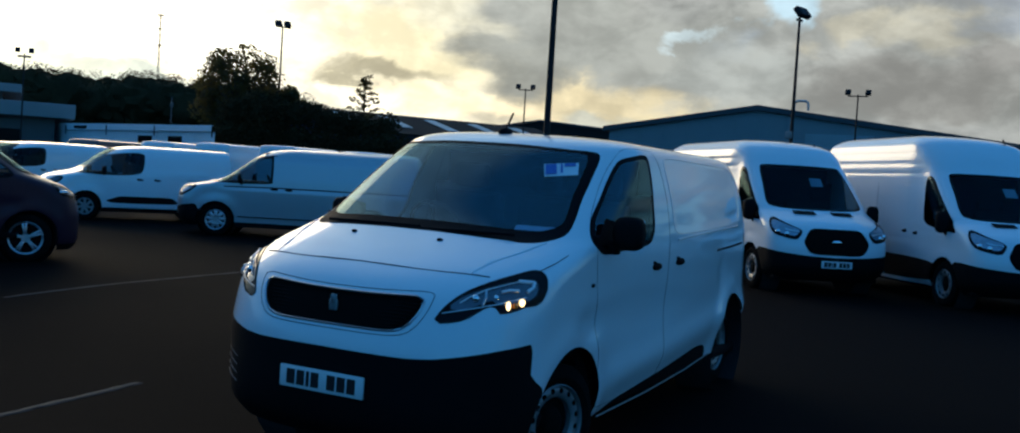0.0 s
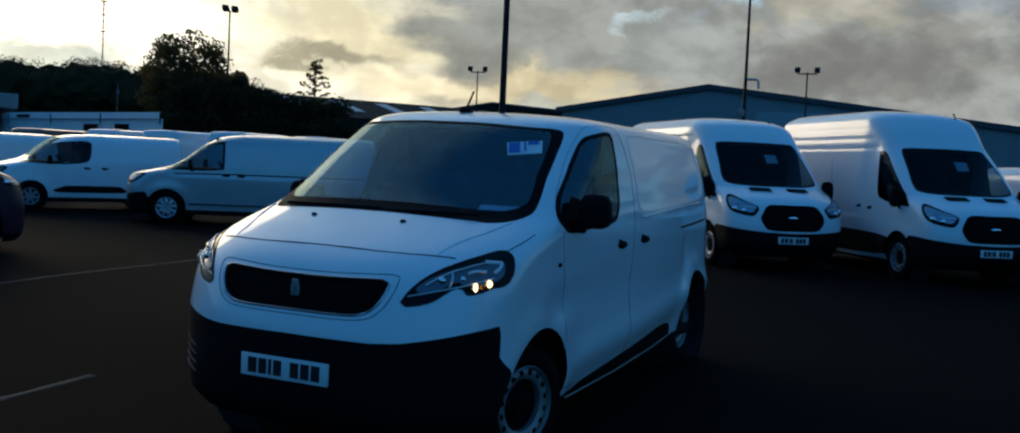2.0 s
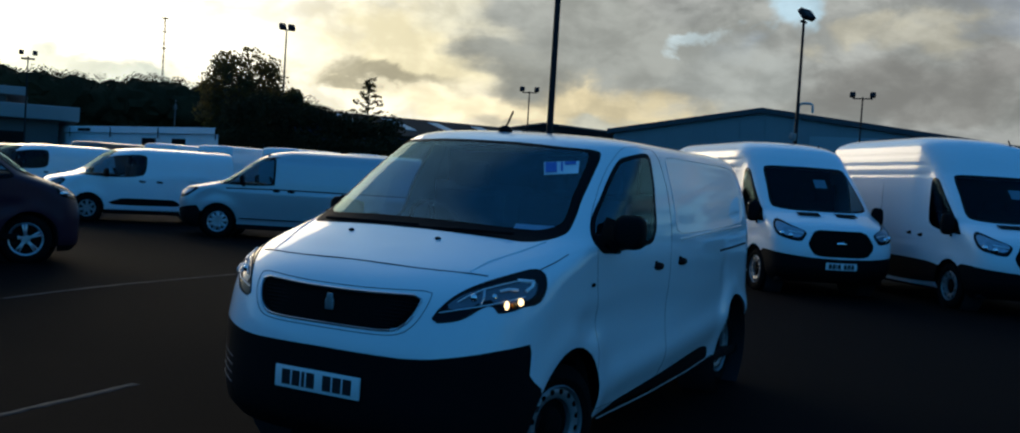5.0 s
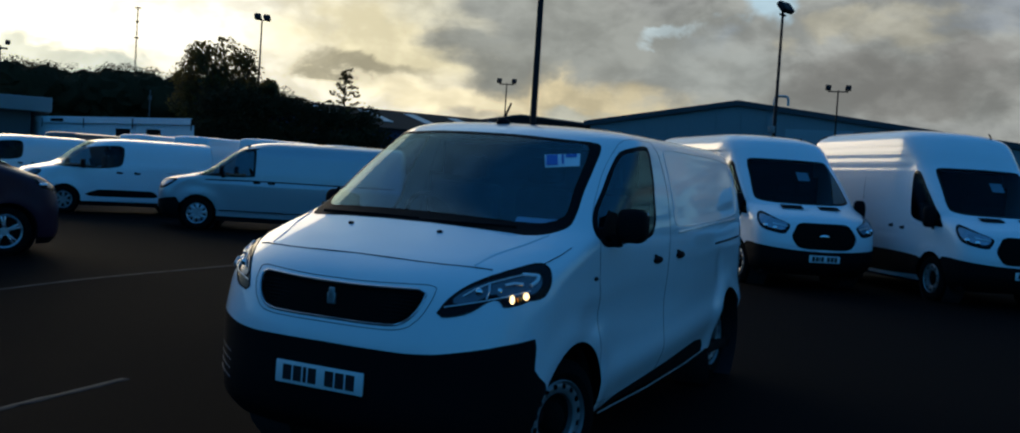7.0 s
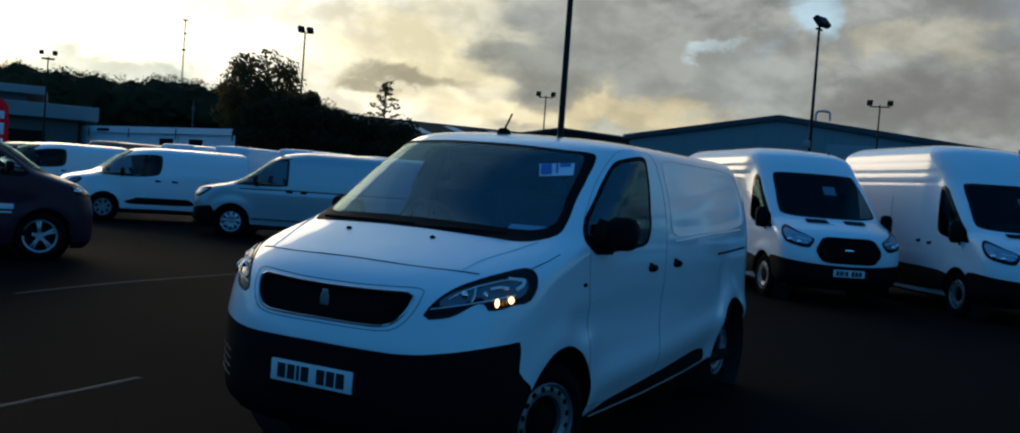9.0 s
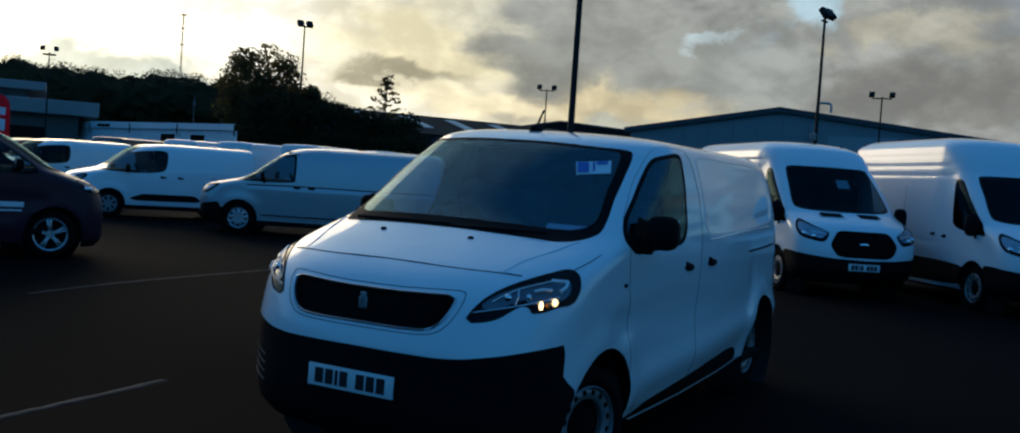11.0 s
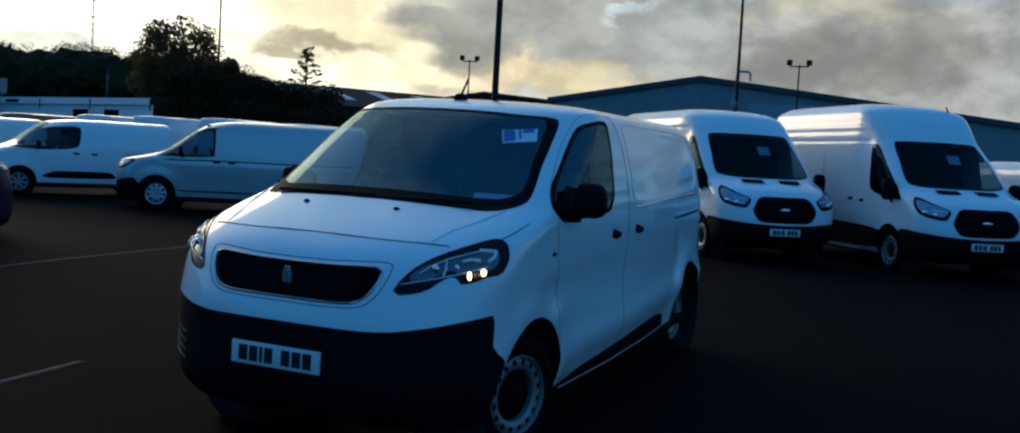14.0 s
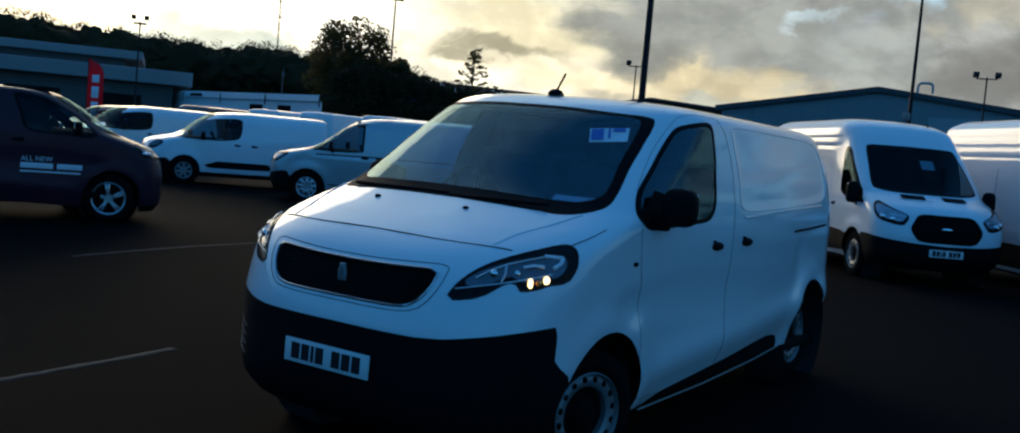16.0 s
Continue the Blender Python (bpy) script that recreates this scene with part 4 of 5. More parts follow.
SILVER_VAN = dict(
    knots=[
        (0.20, 0.14, 0.86, 0.5, 2.6, 5.06, 0.15), (0.32, 0.04, 0.92, 0.52, 2.7, 5.1, 0.15), (0.48, 0.0, 0.95, 0.55, 2.8, 5.13, 0.15), (0.70, 0.0, 0.96, 0.55, 2.8, 5.14, 0.15),
        (0.92, 0.05, 0.96, 0.55, 2.7, 5.14, 0.15), (1.00, 0.13, 0.96, 0.58, 2.6, 5.14, 0.15), (1.06, 0.34, 0.958, 0.6, 2.6, 5.14, 0.15), (1.12, 0.62, 0.955, 0.6, 2.6, 5.13, 0.15),
        (1.18, 0.86, 0.95, 0.6, 2.5, 5.13, 0.15), (1.25, 1.0, 0.94, 0.62, 2.5, 5.13, 0.15), (1.50, 1.34, 0.905, 0.62, 2.5, 5.11, 0.15), (1.70, 1.62, 0.85, 0.6, 2.5, 5.10, 0.15),
        (1.80, 1.82, 0.79, 0.6, 2.4, 5.08, 0.15), (1.86, 2.1, 0.62, 0.5, 2.3, 5.05, 0.16), (1.89, 2.45, 0.3, 0.4, 2.2, 5.0, 0.16), (1.90, 2.7, 0.0, 0.3, 2.2, 4.9, 0.16)],
    box_side=([0.3, 0.45, 0.6, 0.8, 0.98, 1.03, 1.2, 1.6, 1.75], [0.915, 0.93, 0.945, 0.962, 0.972, 0.955, 0.945, 0.90, 0.85], 0.9, ()),
    axle_f=0.905, axle_r=4.105, hub_z=0.33, arch=0.39, track=0.84, paint=SILVER,
    wheel=dict(r=0.33, style="cap", spokes=9, spoke_w=0.07),
    screen=[(0, 1.23), (0.42, 1.24), (0.54, 1.28), (0.57, 1.38), (0.55, 1.60), (0.50, 1.77), (0.4, 1.80), (0, 1.81)],
    window=[(0.62, 1.17), (0.80, 1.12), (1.6, 1.11), (2.02, 1.14), (2.04, 1.2), (2.04, 1.62), (2.0, 1.70), (1.78, 1.71), (1.38, 1.58), (0.94, 1.35)],
    panel=[(2.2, 0.45), (2.3, 0.42), (3.3, 0.42), (3.38, 0.5), (3.38, 1.0), (3.38, 1.62), (3.3, 1.68), (2.3, 1.68), (2.2, 1.62)],
    headlight=[(0.74, 0.84), (0.9, 0.80), (1.1, 0.82), (1.3, 0.90), (1.42, 1.0), (1.3, 1.02), (1.0, 1.0), (0.8, 0.95)],
    bumper=([0, 0.6, 1.0, 1.6, 2.4], [0.55, 0.55, 0.60, 0.66, 0.66], 0.52),
    grille=[(0, 0.66), (0.4, 0.67), (0.52, 0.74), (0.55, 0.86), (0.5, 0.9), (0, 0.91)], grille_edge=0.005,
    mirror=(0.93, 1.40, 1.22), handles=[(2.08, 1.02), (2.38, 1.02)], handle_x=0.955, rails=[],
    lamp_mat=LAMPCLEAR, plate=(0, -0.002, 0.45), badge=(0, 0.03, 0.79, 0.07), cab=(1.05, 1.16, 0.88, 2.35, 1.75), lower=0.30,
)
SMALL = dict(
    knots=[
        (0.20, 0.14, 0.82, 0.5, 2.5, 4.33, 0.15), (0.32, 0.04, 0.88, 0.52, 2.6, 4.36, 0.15), (0.48, 0.0, 0.905, 0.55, 2.6, 4.39, 0.15), (0.70, 0.0, 0.915, 0.55, 2.6, 4.40, 0.15),
        (0.88, 0.04, 0.915, 0.55, 2.5, 4.40, 0.15), (0.98, 0.12, 0.912, 0.58, 2.5, 4.40, 0.15), (1.05, 0.32, 0.91, 0.6, 2.4, 4.40, 0.15), (1.11, 0.58, 0.905, 0.62, 2.4, 4.40, 0.15),
        (1.16, 0.78, 0.90, 0.64, 2.4, 4.39, 0.15), (1.24, 0.92, 0.885, 0.64, 2.4, 4.39, 0.15), (1.48, 1.22, 0.85, 0.64, 2.4, 4.36, 0.15), (1.62, 1.42, 0.80, 0.62, 2.4, 4.35, 0.15),
        (1.70, 1.60, 0.74, 0.6, 2.4, 4.34, 0.15), (1.755, 1.9, 0.58, 0.5, 2.3, 4.31, 0.16), (1.78, 2.2, 0.3, 0.4, 2.2, 4.27, 0.16), (1.79, 2.4, 0.0, 0.3, 2.2, 4.2, 0.16)],
    axle_f=0.89, axle_r=3.675, hub_z=0.315, arch=0.37, track=0.79, paint=WHITE,
    wheel=dict(r=0.315, style="cap", spokes=7, spoke_w=0.06, mat=STEEL),
    screen=[(0, 1.20), (0.42, 1.21), (0.52, 1.26), (0.54, 1.36), (0.52, 1.52), (0.48, 1.66), (0.4, 1.69), (0, 1.70)],
    window=[(0.60, 1.14), (0.78, 1.08), (1.5, 1.06), (2.0, 1.10), (2.16, 1.2), (2.2, 1.50), (2.16, 1.59), (1.95, 1.61), (1.42, 1.54), (0.96, 1.33)],
    trim=[[(1.40, 0.42), (2.9, 0.42), (3.0, 0.46), (2.88, 0.56), (2.75, 0.575), (1.75, 0.575), (1.58, 0.55)]],
    headlight=[(0.70, 0.80), (0.9, 0.78), (1.1, 0.82), (1.24, 0.90), (1.26, 0.96), (1.1, 0.98), (0.9, 0.94), (0.75, 0.88)],
    bumper=([0, 0.6, 1.0, 1.6, 2.4], [0.50, 0.50, 0.56, 0.60, 0.60], 0.5),
    grille=[(0, 0.62), (0.4, 0.63), (0.5, 0.68), (0.48, 0.76), (0.4, 0.78), (0, 0.78)], grille_edge=0.004,
    mirror=(0.88, 1.28, 1.16), handles=[(2.1, 0.98), (2.5, 0.98)], handle_x=0.905, rails=[(3.2, 4.0, 1.02, 1.02)],
    plate=(0, -0.002, 0.42), badge=(0, 0.03, 0.84, 0.05), cab=(1.0, 1.12, 0.84, 2.2, 1.65), lower=0.30,
)
PLUM_VAN = dict(MEDIUM, screen_mat=GLASS, knots=[(z if z < 1 else 1 + (z - 1) * 0.88, y + 0.10 * max(0, 1 - y), w, bl - 0.05, *k) for z, y, w, bl, *k in MEDIUM["knots"]], screen=[(x, 1 + (z - 1) * 0.88) for x, z in MEDIUM["screen"]], window=[(y, 1 + (z - 1) * 0.88) for y, z in MEDIUM["window"]], door=[(y, z if z < 1 else 1 + (z - 1) * 0.88) for y, z in MEDIUM["door"]], paint=DARK, front_drop=0.0, arch=0.39, grid=(72, 24, 44, 6), wheel=dict(r=0.335, style="alloy", spokes=5, twin=(0.0, 0.18), spoke_w=0.028, wall=0.105), trim=[], plate=(0, 0.105, 0.4645), badge=(0, 0.155, 0.872, 0.042), bumper=([0, 2], [0.25, 0.25], 0.5))



def rod(root, name, mat, pts, r, label=""):
    """A thin bent rod through points."""
    b = bmesh.new()
    for p, q in zip(pts, pts[1:]):
        cyl(b, p, q, r, seg=7)
    return part(name, b, mat, root, label)


def blob(root, name, mat, c, r, label=""):
    b = bmesh.new()
    bmesh.ops.create_uvsphere(b, u_segments=14, v_segments=8, radius=1.0, matrix=Matrix.Translation(c) @ Matrix.Diagonal((*r, 1)))
    return part(name, b, mat, root, label)


def sheet(root, name, mat, corners, label="", lift=0.003):
    """A thin flat sheet between four corners."""
    b = bmesh.new()
    c = [Vector(p) for p in corners]
    n = (c[1] - c[0]).cross(c[3] - c[0]).normalized() * lift
    f0, f1 = [b.verts.new(p) for p in c], [b.verts.new(p + n) for p in c]
    b.faces.new(f0)
    b.faces.new(f1[::-1])
    for i in range(4):
        b.faces.new((f0[i], f1[i], f1[(i + 1) % 4], f0[(i + 1) % 4]))
    bmesh.ops.recalc_face_normals(b, faces=b.faces)
    return part(name, b, mat, root, label, smooth=False)


def main_extras(root, spec):
    # roof aerial
    aerial = blob(root, "aerial", PLASTIC, (-0.03, 1.83, 1.845), (0.038, 0.07, 0.032), "black roof aerial")
    rod(aerial, "whip", PLASTIC, [(-0.03, 1.82, 1.85), (-0.03, 1.87, 1.91), (-0.03, 1.92, 1.975)], 0.007)
    # washer jets
    for x in (-0.30, 0.265):
        blob(root, "washer_jet", PLASTIC, (x, 0.612, 1.192), (0.018, 0.014, 0.010))
    # wipers
    for x0, x1 in ((-0.62, 0.05), (0.0, 0.62)):
        rod(root, "wiper", PLASTIC, [(x0, 0.80 if x0 < -0.3 else 0.735, 1.236), ((x0 + x1) / 2, 0.742, 1.246), (x1, 0.742 if x1 < 0.3 else 0.80, 1.248)], 0.009, "black wiper")
    # windscreen sticker with blue and white blocks
    st = sheet(root, "windscreen_sticker", PAPER, [(0.533, 1.293, 1.572), (0.683, 1.436, 1.595), (0.646, 1.522, 1.668), (0.485, 1.377, 1.646)], "blue and white windscreen sticker")
    o, u, v = Vector((0.533, 1.287, 1.577)), Vector((0.150, 0.143, 0.023)), Vector((-0.046, 0.084, 0.074))
    for a0, a1, b0, b1 in ((0.05, 0.38, 0.12, 0.9), (0.50, 0.56, 0.2, 0.9), (0.62, 0.95, 0.68, 0.9)):
        sheet(st, "print_block", BLUEP, [o + u * a0 + v * b0, o + u * a1 + v * b0, o + u * a1 + v * b1, o + u * a0 + v * b1], "blue printed block")
    sheet(root, "small_label", PAPER, [(0.60, 1.655, 1.708), (0.655, 1.71, 1.712), (0.645, 1.735, 1.732), (0.59, 1.68, 1.728)], "small pale label at the screen's edge")
    # paper lying on the dashboard
    sheet(root, "paper_slip", PAPER, [(0.48, 1.06, 1.262), (0.70, 1.13, 1.262), (0.68, 1.20, 1.285), (0.46, 1.13, 1.285)], "white paper slip on the dashboard", 0.002)
    for sg in (1, -1):
        f = lambda *p: (p[0] * sg, p[1], p[2])
        # lamp internals, just proud of the bowl
        lamp = blob(root, "lit_lamp" if sg > 0 else "lamp_bulb", LAMPON if sg > 0 else SATIN, f(0.852, 0.337, 0.920), (0.012, 0.012, 0.023), "lit warm lamp" if sg > 0 else "")
        blob(root, "lit_lamp" if sg > 0 else "lamp_bulb", LAMPON if sg > 0 else SATIN, f(0.893, 0.405, 0.936), (0.014, 0.018, 0.019), "lit warm lamp" if sg > 0 else "")
        blob(root, "indicator", AMBER, f(0.874, 0.370, 0.922), (0.014, 0.016, 0.016), "amber indicator lens")
        rod(root, "lamp_light_guide", PAPER, [f(0.838, 0.460, 1.036), f(0.896, 0.525, 1.032), f(0.902, 0.500, 1.008), f(0.893, 0.455, 0.987)], 0.009, "white light guide")
        rod(root, "lamp_chrome_bar", SATIN, [f(0.745, 0.296, 0.987), f(0.758, 0.272, 0.954), f(0.757, 0.246, 0.918)], 0.006)
        rod(root, "lamp_chrome_bar", SATIN, [f(0.805, 0.342, 0.984), f(0.833, 0.380, 0.994), f(0.866, 0.417, 0.992)], 0.008)
        rod(root, "lamp_chrome_bar", SATIN, [f(0.592, 0.136, 0.870), f(0.716, 0.204, 0.900), f(0.806, 0.290, 0.925), f(0.898, 0.438, 0.962)], 0.0035)
        blob(root, "projector_lens", CHROME, f(0.716, 0.243, 0.948), (0.022, 0.014, 0.022))
        blob(root, "projector_lens", CHROME, f(0.790, 0.318, 0.955), (0.016, 0.012, 0.018))
        rod(root, "lamp_chrome_bar", SATIN, [f(0.66, 0.190, 0.925), f(0.70, 0.235, 0.960), f(0.745, 0.300, 0.992), f(0.80, 0.375, 1.016), f(0.845, 0.450, 1.034)], 0.0035)
        # side repeater
        blob(root, "side_repeater", PLASTIC, f(0.957, 1.143, 0.988), (0.008, 0.026, 0.012))
        b = bmesh.new()
        box(b, (0.925 * sg - 0.012, 1.19, 1.175), (0.925 * sg + 0.012, 1.50, 1.265), 0.01)
        part("mirror_base", b, PLASTIC, root, "black mirror mounting")
        sheet(root, "mirror_sail", PLASTIC, [f(0.938, 1.20, 1.215), f(0.957, 1.62, 1.185), f(0.948, 1.62, 1.31), f(0.920, 1.33, 1.36)], "black triangular mirror sail", 0.006)
        # bright lower lip of the sill
        rod(root, "sill_lip", CLADL, [f(0.925, 1.40, 0.205), f(0.935, 2.2, 0.238), f(0.925, 3.0, 0.280), f(0.885, 3.74, 0.318)], 0.005, "pale sill edge")
        # pressed ribs and the sliding door rail
        rod(root, "pressed_rib", WHITE, [f(0.944, 2.572, 1.217), f(0.913, 3.382, 1.257), f(0.858, 4.30, 1.287)], 0.009, "raised rib in the side panel")
        rod(root, "door_rail", SEAM, [f(0.914, 3.61, 1.112), f(0.893, 4.05, 1.128), f(0.864, 4.45, 1.146)], 0.009, "dark sliding door rail")
        # hood shut lines towards the screen pillar
        rod(root, "hood_crease", WHITE, [f(0.622, 0.362, 1.060), f(0.651, 0.496, 1.109), f(0.723, 0.689, 1.162), f(0.770, 0.885, 1.2135)], 0.007, "raised hood crease")
        rod(root, "hood_gap", SEAM, [f(0.0, 0.268, 1.064), f(0.18, 0.264, 1.063), f(0.345, 0.274, 1.058), f(0.48, 0.298, 1.056), f(0.592, 0.332, 1.055), f(0.66, 0.356, 1.053), f(0.714, 0.379, 1.048)], 0.003, "dark hood shut line")
        rod(root, "hood_gap", SEAM, [f(0.880, 0.618, 1.086), f(0.899, 0.773, 1.125), f(0.905, 0.892, 1.159)], 0.0025)
    # lower bumper intake with slats, and the bright edge of the far corner
    for k in range(4):
        z = 0.52 - k * 0.045
        rod(root, "bumper_slat", ROOFE, [(-0.66, 0.116, z - 0.034), (-0.72, 0.151, z - 0.020), (-0.78, 0.200, z - 0.006), (-0.815, 0.236, z)], 0.004, "dark bumper slat")
    rod(root, "bumper_lip", SATIN, [(-0.861, 0.30, 0.36), (-0.843, 0.30, 0.27), (-0.797, 0.30, 0.20)], 0.004, "thin bright bumper edge")
    # grille bars
    for k in range(9):
        z = 0.775 + k * 0.0175
        hw = 0.36 + 0.11 * min(1, (z - 0.765) / 0.12)
        pts = []
        for i in range(13):
            x = -hw + 2 * hw * i / 12
            yc = float(np.interp(z, (0.757, 0.84, 0.94), (0.036, 0.055, 0.100)))
            pts.append((x, yc + 0.125 * abs(x / 0.955) ** 2.2 * 0.9 + 0.018, z))
        rod(root, "grille_bar", PLASTIC, pts, 0.004)


def van_extras(root, spec):
    """Hood vents, roof aerial and windscreen paper of the large vans."""
    for x0, x1 in ((-0.50, -0.14), (0.16, 0.50)):
        sheet(root, "hood_vent", PLASTIC, [(x0, 0.545, 1.278), (x1, 0.530, 1.278), (x1, 0.665, 1.325), (x0, 0.680, 1.325)], "black hood vent", 0.006)
    top = max(k[0] for k in spec["knots"])
    rod(root, "aerial", PLASTIC, [(0.55, 2.15, top - 0.16), (0.55, 2.25, top - 0.04)], 0.012, "short roof aerial")
    sheet(root, "windscreen_sheet", PAPER, [(0.10, 1.30, 1.74), (0.32, 1.31, 1.74), (0.32, 1.44, 1.88), (0.10, 1.43, 1.88)], "white sheet behind the windscreen")
    badge = blob(root, "badge", CHROME, (0, 0.035, 0.865), (0.085, 0.010, 0.028), "plain oval badge")
    for sg in (1, -1):
        f = lambda *p: (p[0] * sg, p[1], p[2])
        rod(root, "lamp_chrome_bar", SATIN, [f(0.62, 0.10, 1.0), f(0.80, 0.20, 1.03), f(0.93, 0.36, 1.08)], 0.012)
        blob(root, "projector_lens", CHROME, f(0.80, 0.15, 0.96), (0.05, 0.02, 0.04))
        blob(root, "projector_lens", CHROME, f(0.91, 0.24, 0.99), (0.05, 0.03, 0.04))
        # gaps round the sliding door and its runner
        rod(root, "panel_gap", SEAM, [f(1.013, 3.42, 0.70), f(1.0245, 3.42, 0.9), f(1.0195, 3.42, 1.3), f(1.0075, 3.42, 1.75), f(0.998, 3.42, 1.93)], 0.004)
        rod(root, "door_rail", SEAM, [f(1.026, 3.45, 1.16), f(1.026, 5.5, 1.16)], 0.010, "dark sliding door rail")


def door_lettering(root, spec):
    """White lettering on the door; the maker's line is plain bars."""
    cu = bpy.data.curves.new("door_lettering", "FONT")
    cu.body, cu.size, cu.extrude = "ALL NEW", 0.092, 0.001
    ob = new("door_lettering", cu)
    ob.data.materials.append(PAPER)
    ob.parent = root
    ob.matrix_basis = pose(-0.9615, 2.12, 0.785, 90, 0, -90)
    ob["label"] = "white door lettering"
    y = 2.12
    for w in (0.40, None, 0.32):
        if w is None:
            y -= 0.05
            continue
        b = bmesh.new()
        box(b, (-0.966, y - w, 0.69), (-0.956, y, 0.76), 0.003)
        part("lettering_bar", b, PAPER, root, "plain white bar in place of lettering")
        y -= w
    b = bmesh.new()
    box(b, (-0.966, 1.37, 0.635), (-0.956, 2.12, 0.657), 0.003)
    part("lettering_bar", b, PAPER, root, "plain white bar in place of lettering")
    blob(root, "lamp_glint", CHROME, (-0.905, 0.50, 0.97), (0.03, 0.07, 0.03))


MEDIUM["extras"] = (main_extras,)
LARGE["extras"] = LARGE_TALL["extras"] = (van_extras,)
PLUM_VAN["extras"] = (door_lettering,)


def flank_lines(root, spec):
    """Dark roof gutters and belt lines along both sides."""
    for sg in (1, -1):
        rod(root, "roof_gutter", SEAM, [(0.838 * sg, 1.95, 1.715), (0.838 * sg, 4.9, 1.715)], 0.012, "dark roof gutter")
        rod(root, "belt_line", SEAM, [(0.957 * sg, 1.05, 1.03), (0.957 * sg, 2.1, 1.055), (0.957 * sg, 4.9, 1.055)], 0.013, "dark belt line")
        rod(root, "sill_line", SEAM, [(0.953 * sg, 1.35, 0.42), (0.953 * sg, 3.6, 0.42)], 0.012)


SILVER_VAN["extras"] = (flank_lines,)

# the white van in the middle of the yard
# it leans a little with the camber of the yard
CAMBER = Matrix.Translation((0.4, 1.2, 0)) @ Matrix.Rotation(radians(0.5), 4, (-0.454, 0.891, 0)) @ Matrix.Rotation(radians(0.14), 4, (0.891, 0.454, 0)) @ Matrix.Translation((-0.4, -1.2, 0))
main_van = vehicle("panel_van", MEDIUM, CAMBER, "white medium panel van with black bumper, parked on the asphalt")
vehicle("large_van", LARGE, pose(0.07, 13.04, 0, 0, 0, 37.6), "white medium-roof delivery van parked beside a taller one")
vehicle("large_van", LARGE_TALL, pose(3.01, 13.25, 0, 0, 0, 34.6), "white high-roof delivery van parked in the row")
vehicle("panel_van", dict(SILVER_VAN, paint=WHITE), pose(6.1, 14.1, 0, 0, 0, 34.5), "white medium panel van with dark gutter lines at the row's end")
vehicle("silver_van", SILVER_VAN, pose(-13.66, 12.80, 0, 0, 0, -57), "silver medium panel van parked beside a small white van")
small_van = vehicle("small_van", SMALL, pose(-18.127, 12.763, 0, 0, 0, -31), "small white panel van with black side trim")
vehicle("dark_van", PLUM_VAN, pose(-9.81, 6.83, 0, 0, 0, 157.4), "dark plum panel van with alloy wheels and door lettering")

# vans and cars in the rows behind
spare = dict(SMALL, grid=(46, 14, 24, 5))
vehicle("small_van", spare, pose(-23.9, 14.6, 0, 0, 0, -10), "small white panel van beside a dark red car", detail=False)
vehicle("red_car", dict(spare, paint=REDP), pose(-31.1, 18.9, 0, 0, 0, -10), "dark red small van parked in the rear row", detail=False)
row_spec = dict(SILVER_VAN, paint=WHITE, grid=(50, 16, 26, 6), box_side=None, knots=[(z if z < 1 else 1 + (z - 1) * 1.24, y, {1.80: 0.85, 1.86: 0.80, 1.89: 0.55}.get(z, w), bl, n, yr, 0.07) for z, y, w, bl, n, yr, _ in SILVER_VAN["knots"]], group="vans in the rear row")


def in_rear_row(x, az, tall=1.0):
    """A van parked nose away from the yard, its left tail corner at x on a heading from the walk."""
    d = (3.3 - x) / math.sin(radians(az))
    return pose(x + 0.95, -4.27 + d * math.cos(radians(az)) + 5.13, 0, 0, 0, 180) @ Matrix.Diagonal((1, 1, tall, 1))


back_van = vehicle("rear_row_van", row_spec, in_rear_row(-20.7, 37.1, 1.04), "white panel van parked in the rear row", detail=False)
for x, az, tall in ((-23.3, 41.2, 1.02), (-25.9, 44.4, 1.0), (-28.5, 47.0, 0.98)):
    copy_thing(back_van, in_rear_row(x, az, tall))
vehicle("rear_row_van", dict(row_spec, paint=GREYP), in_rear_row(-31.5, 50.4, 0.98), "black panel van parked in the rear row", detail=False)

# ---- setting ----
def lie(y):
    """The yard dips a little around the white van."""
    t = min(1.0, max(0.0, (5.2 - y) / 4.4))
    return -0.088 * t * t * (3 - 2 * t)


b = bmesh.new()
ys = [-900, -300, -100, -40, -15, -6] + [i * 0.25 for i in range(0, 25)] + [8, 12, 20, 40, 80, 160, 400, 1200]
xs = [-1200, -400, -150, -60, -30, -15, -8, -4, -2, 0, 2, 4, 8, 15, 30, 60, 150, 400, 1200]
grid = [[b.verts.new((x, y, lie(y))) for x in xs] for y in ys]
for r0, r1 in zip(grid, grid[1:]):
    for i in range(len(xs) - 1):
        b.faces.new((r0[i], r0[i + 1], r1[i + 1], r1[i]))
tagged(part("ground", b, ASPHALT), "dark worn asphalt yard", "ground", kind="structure")


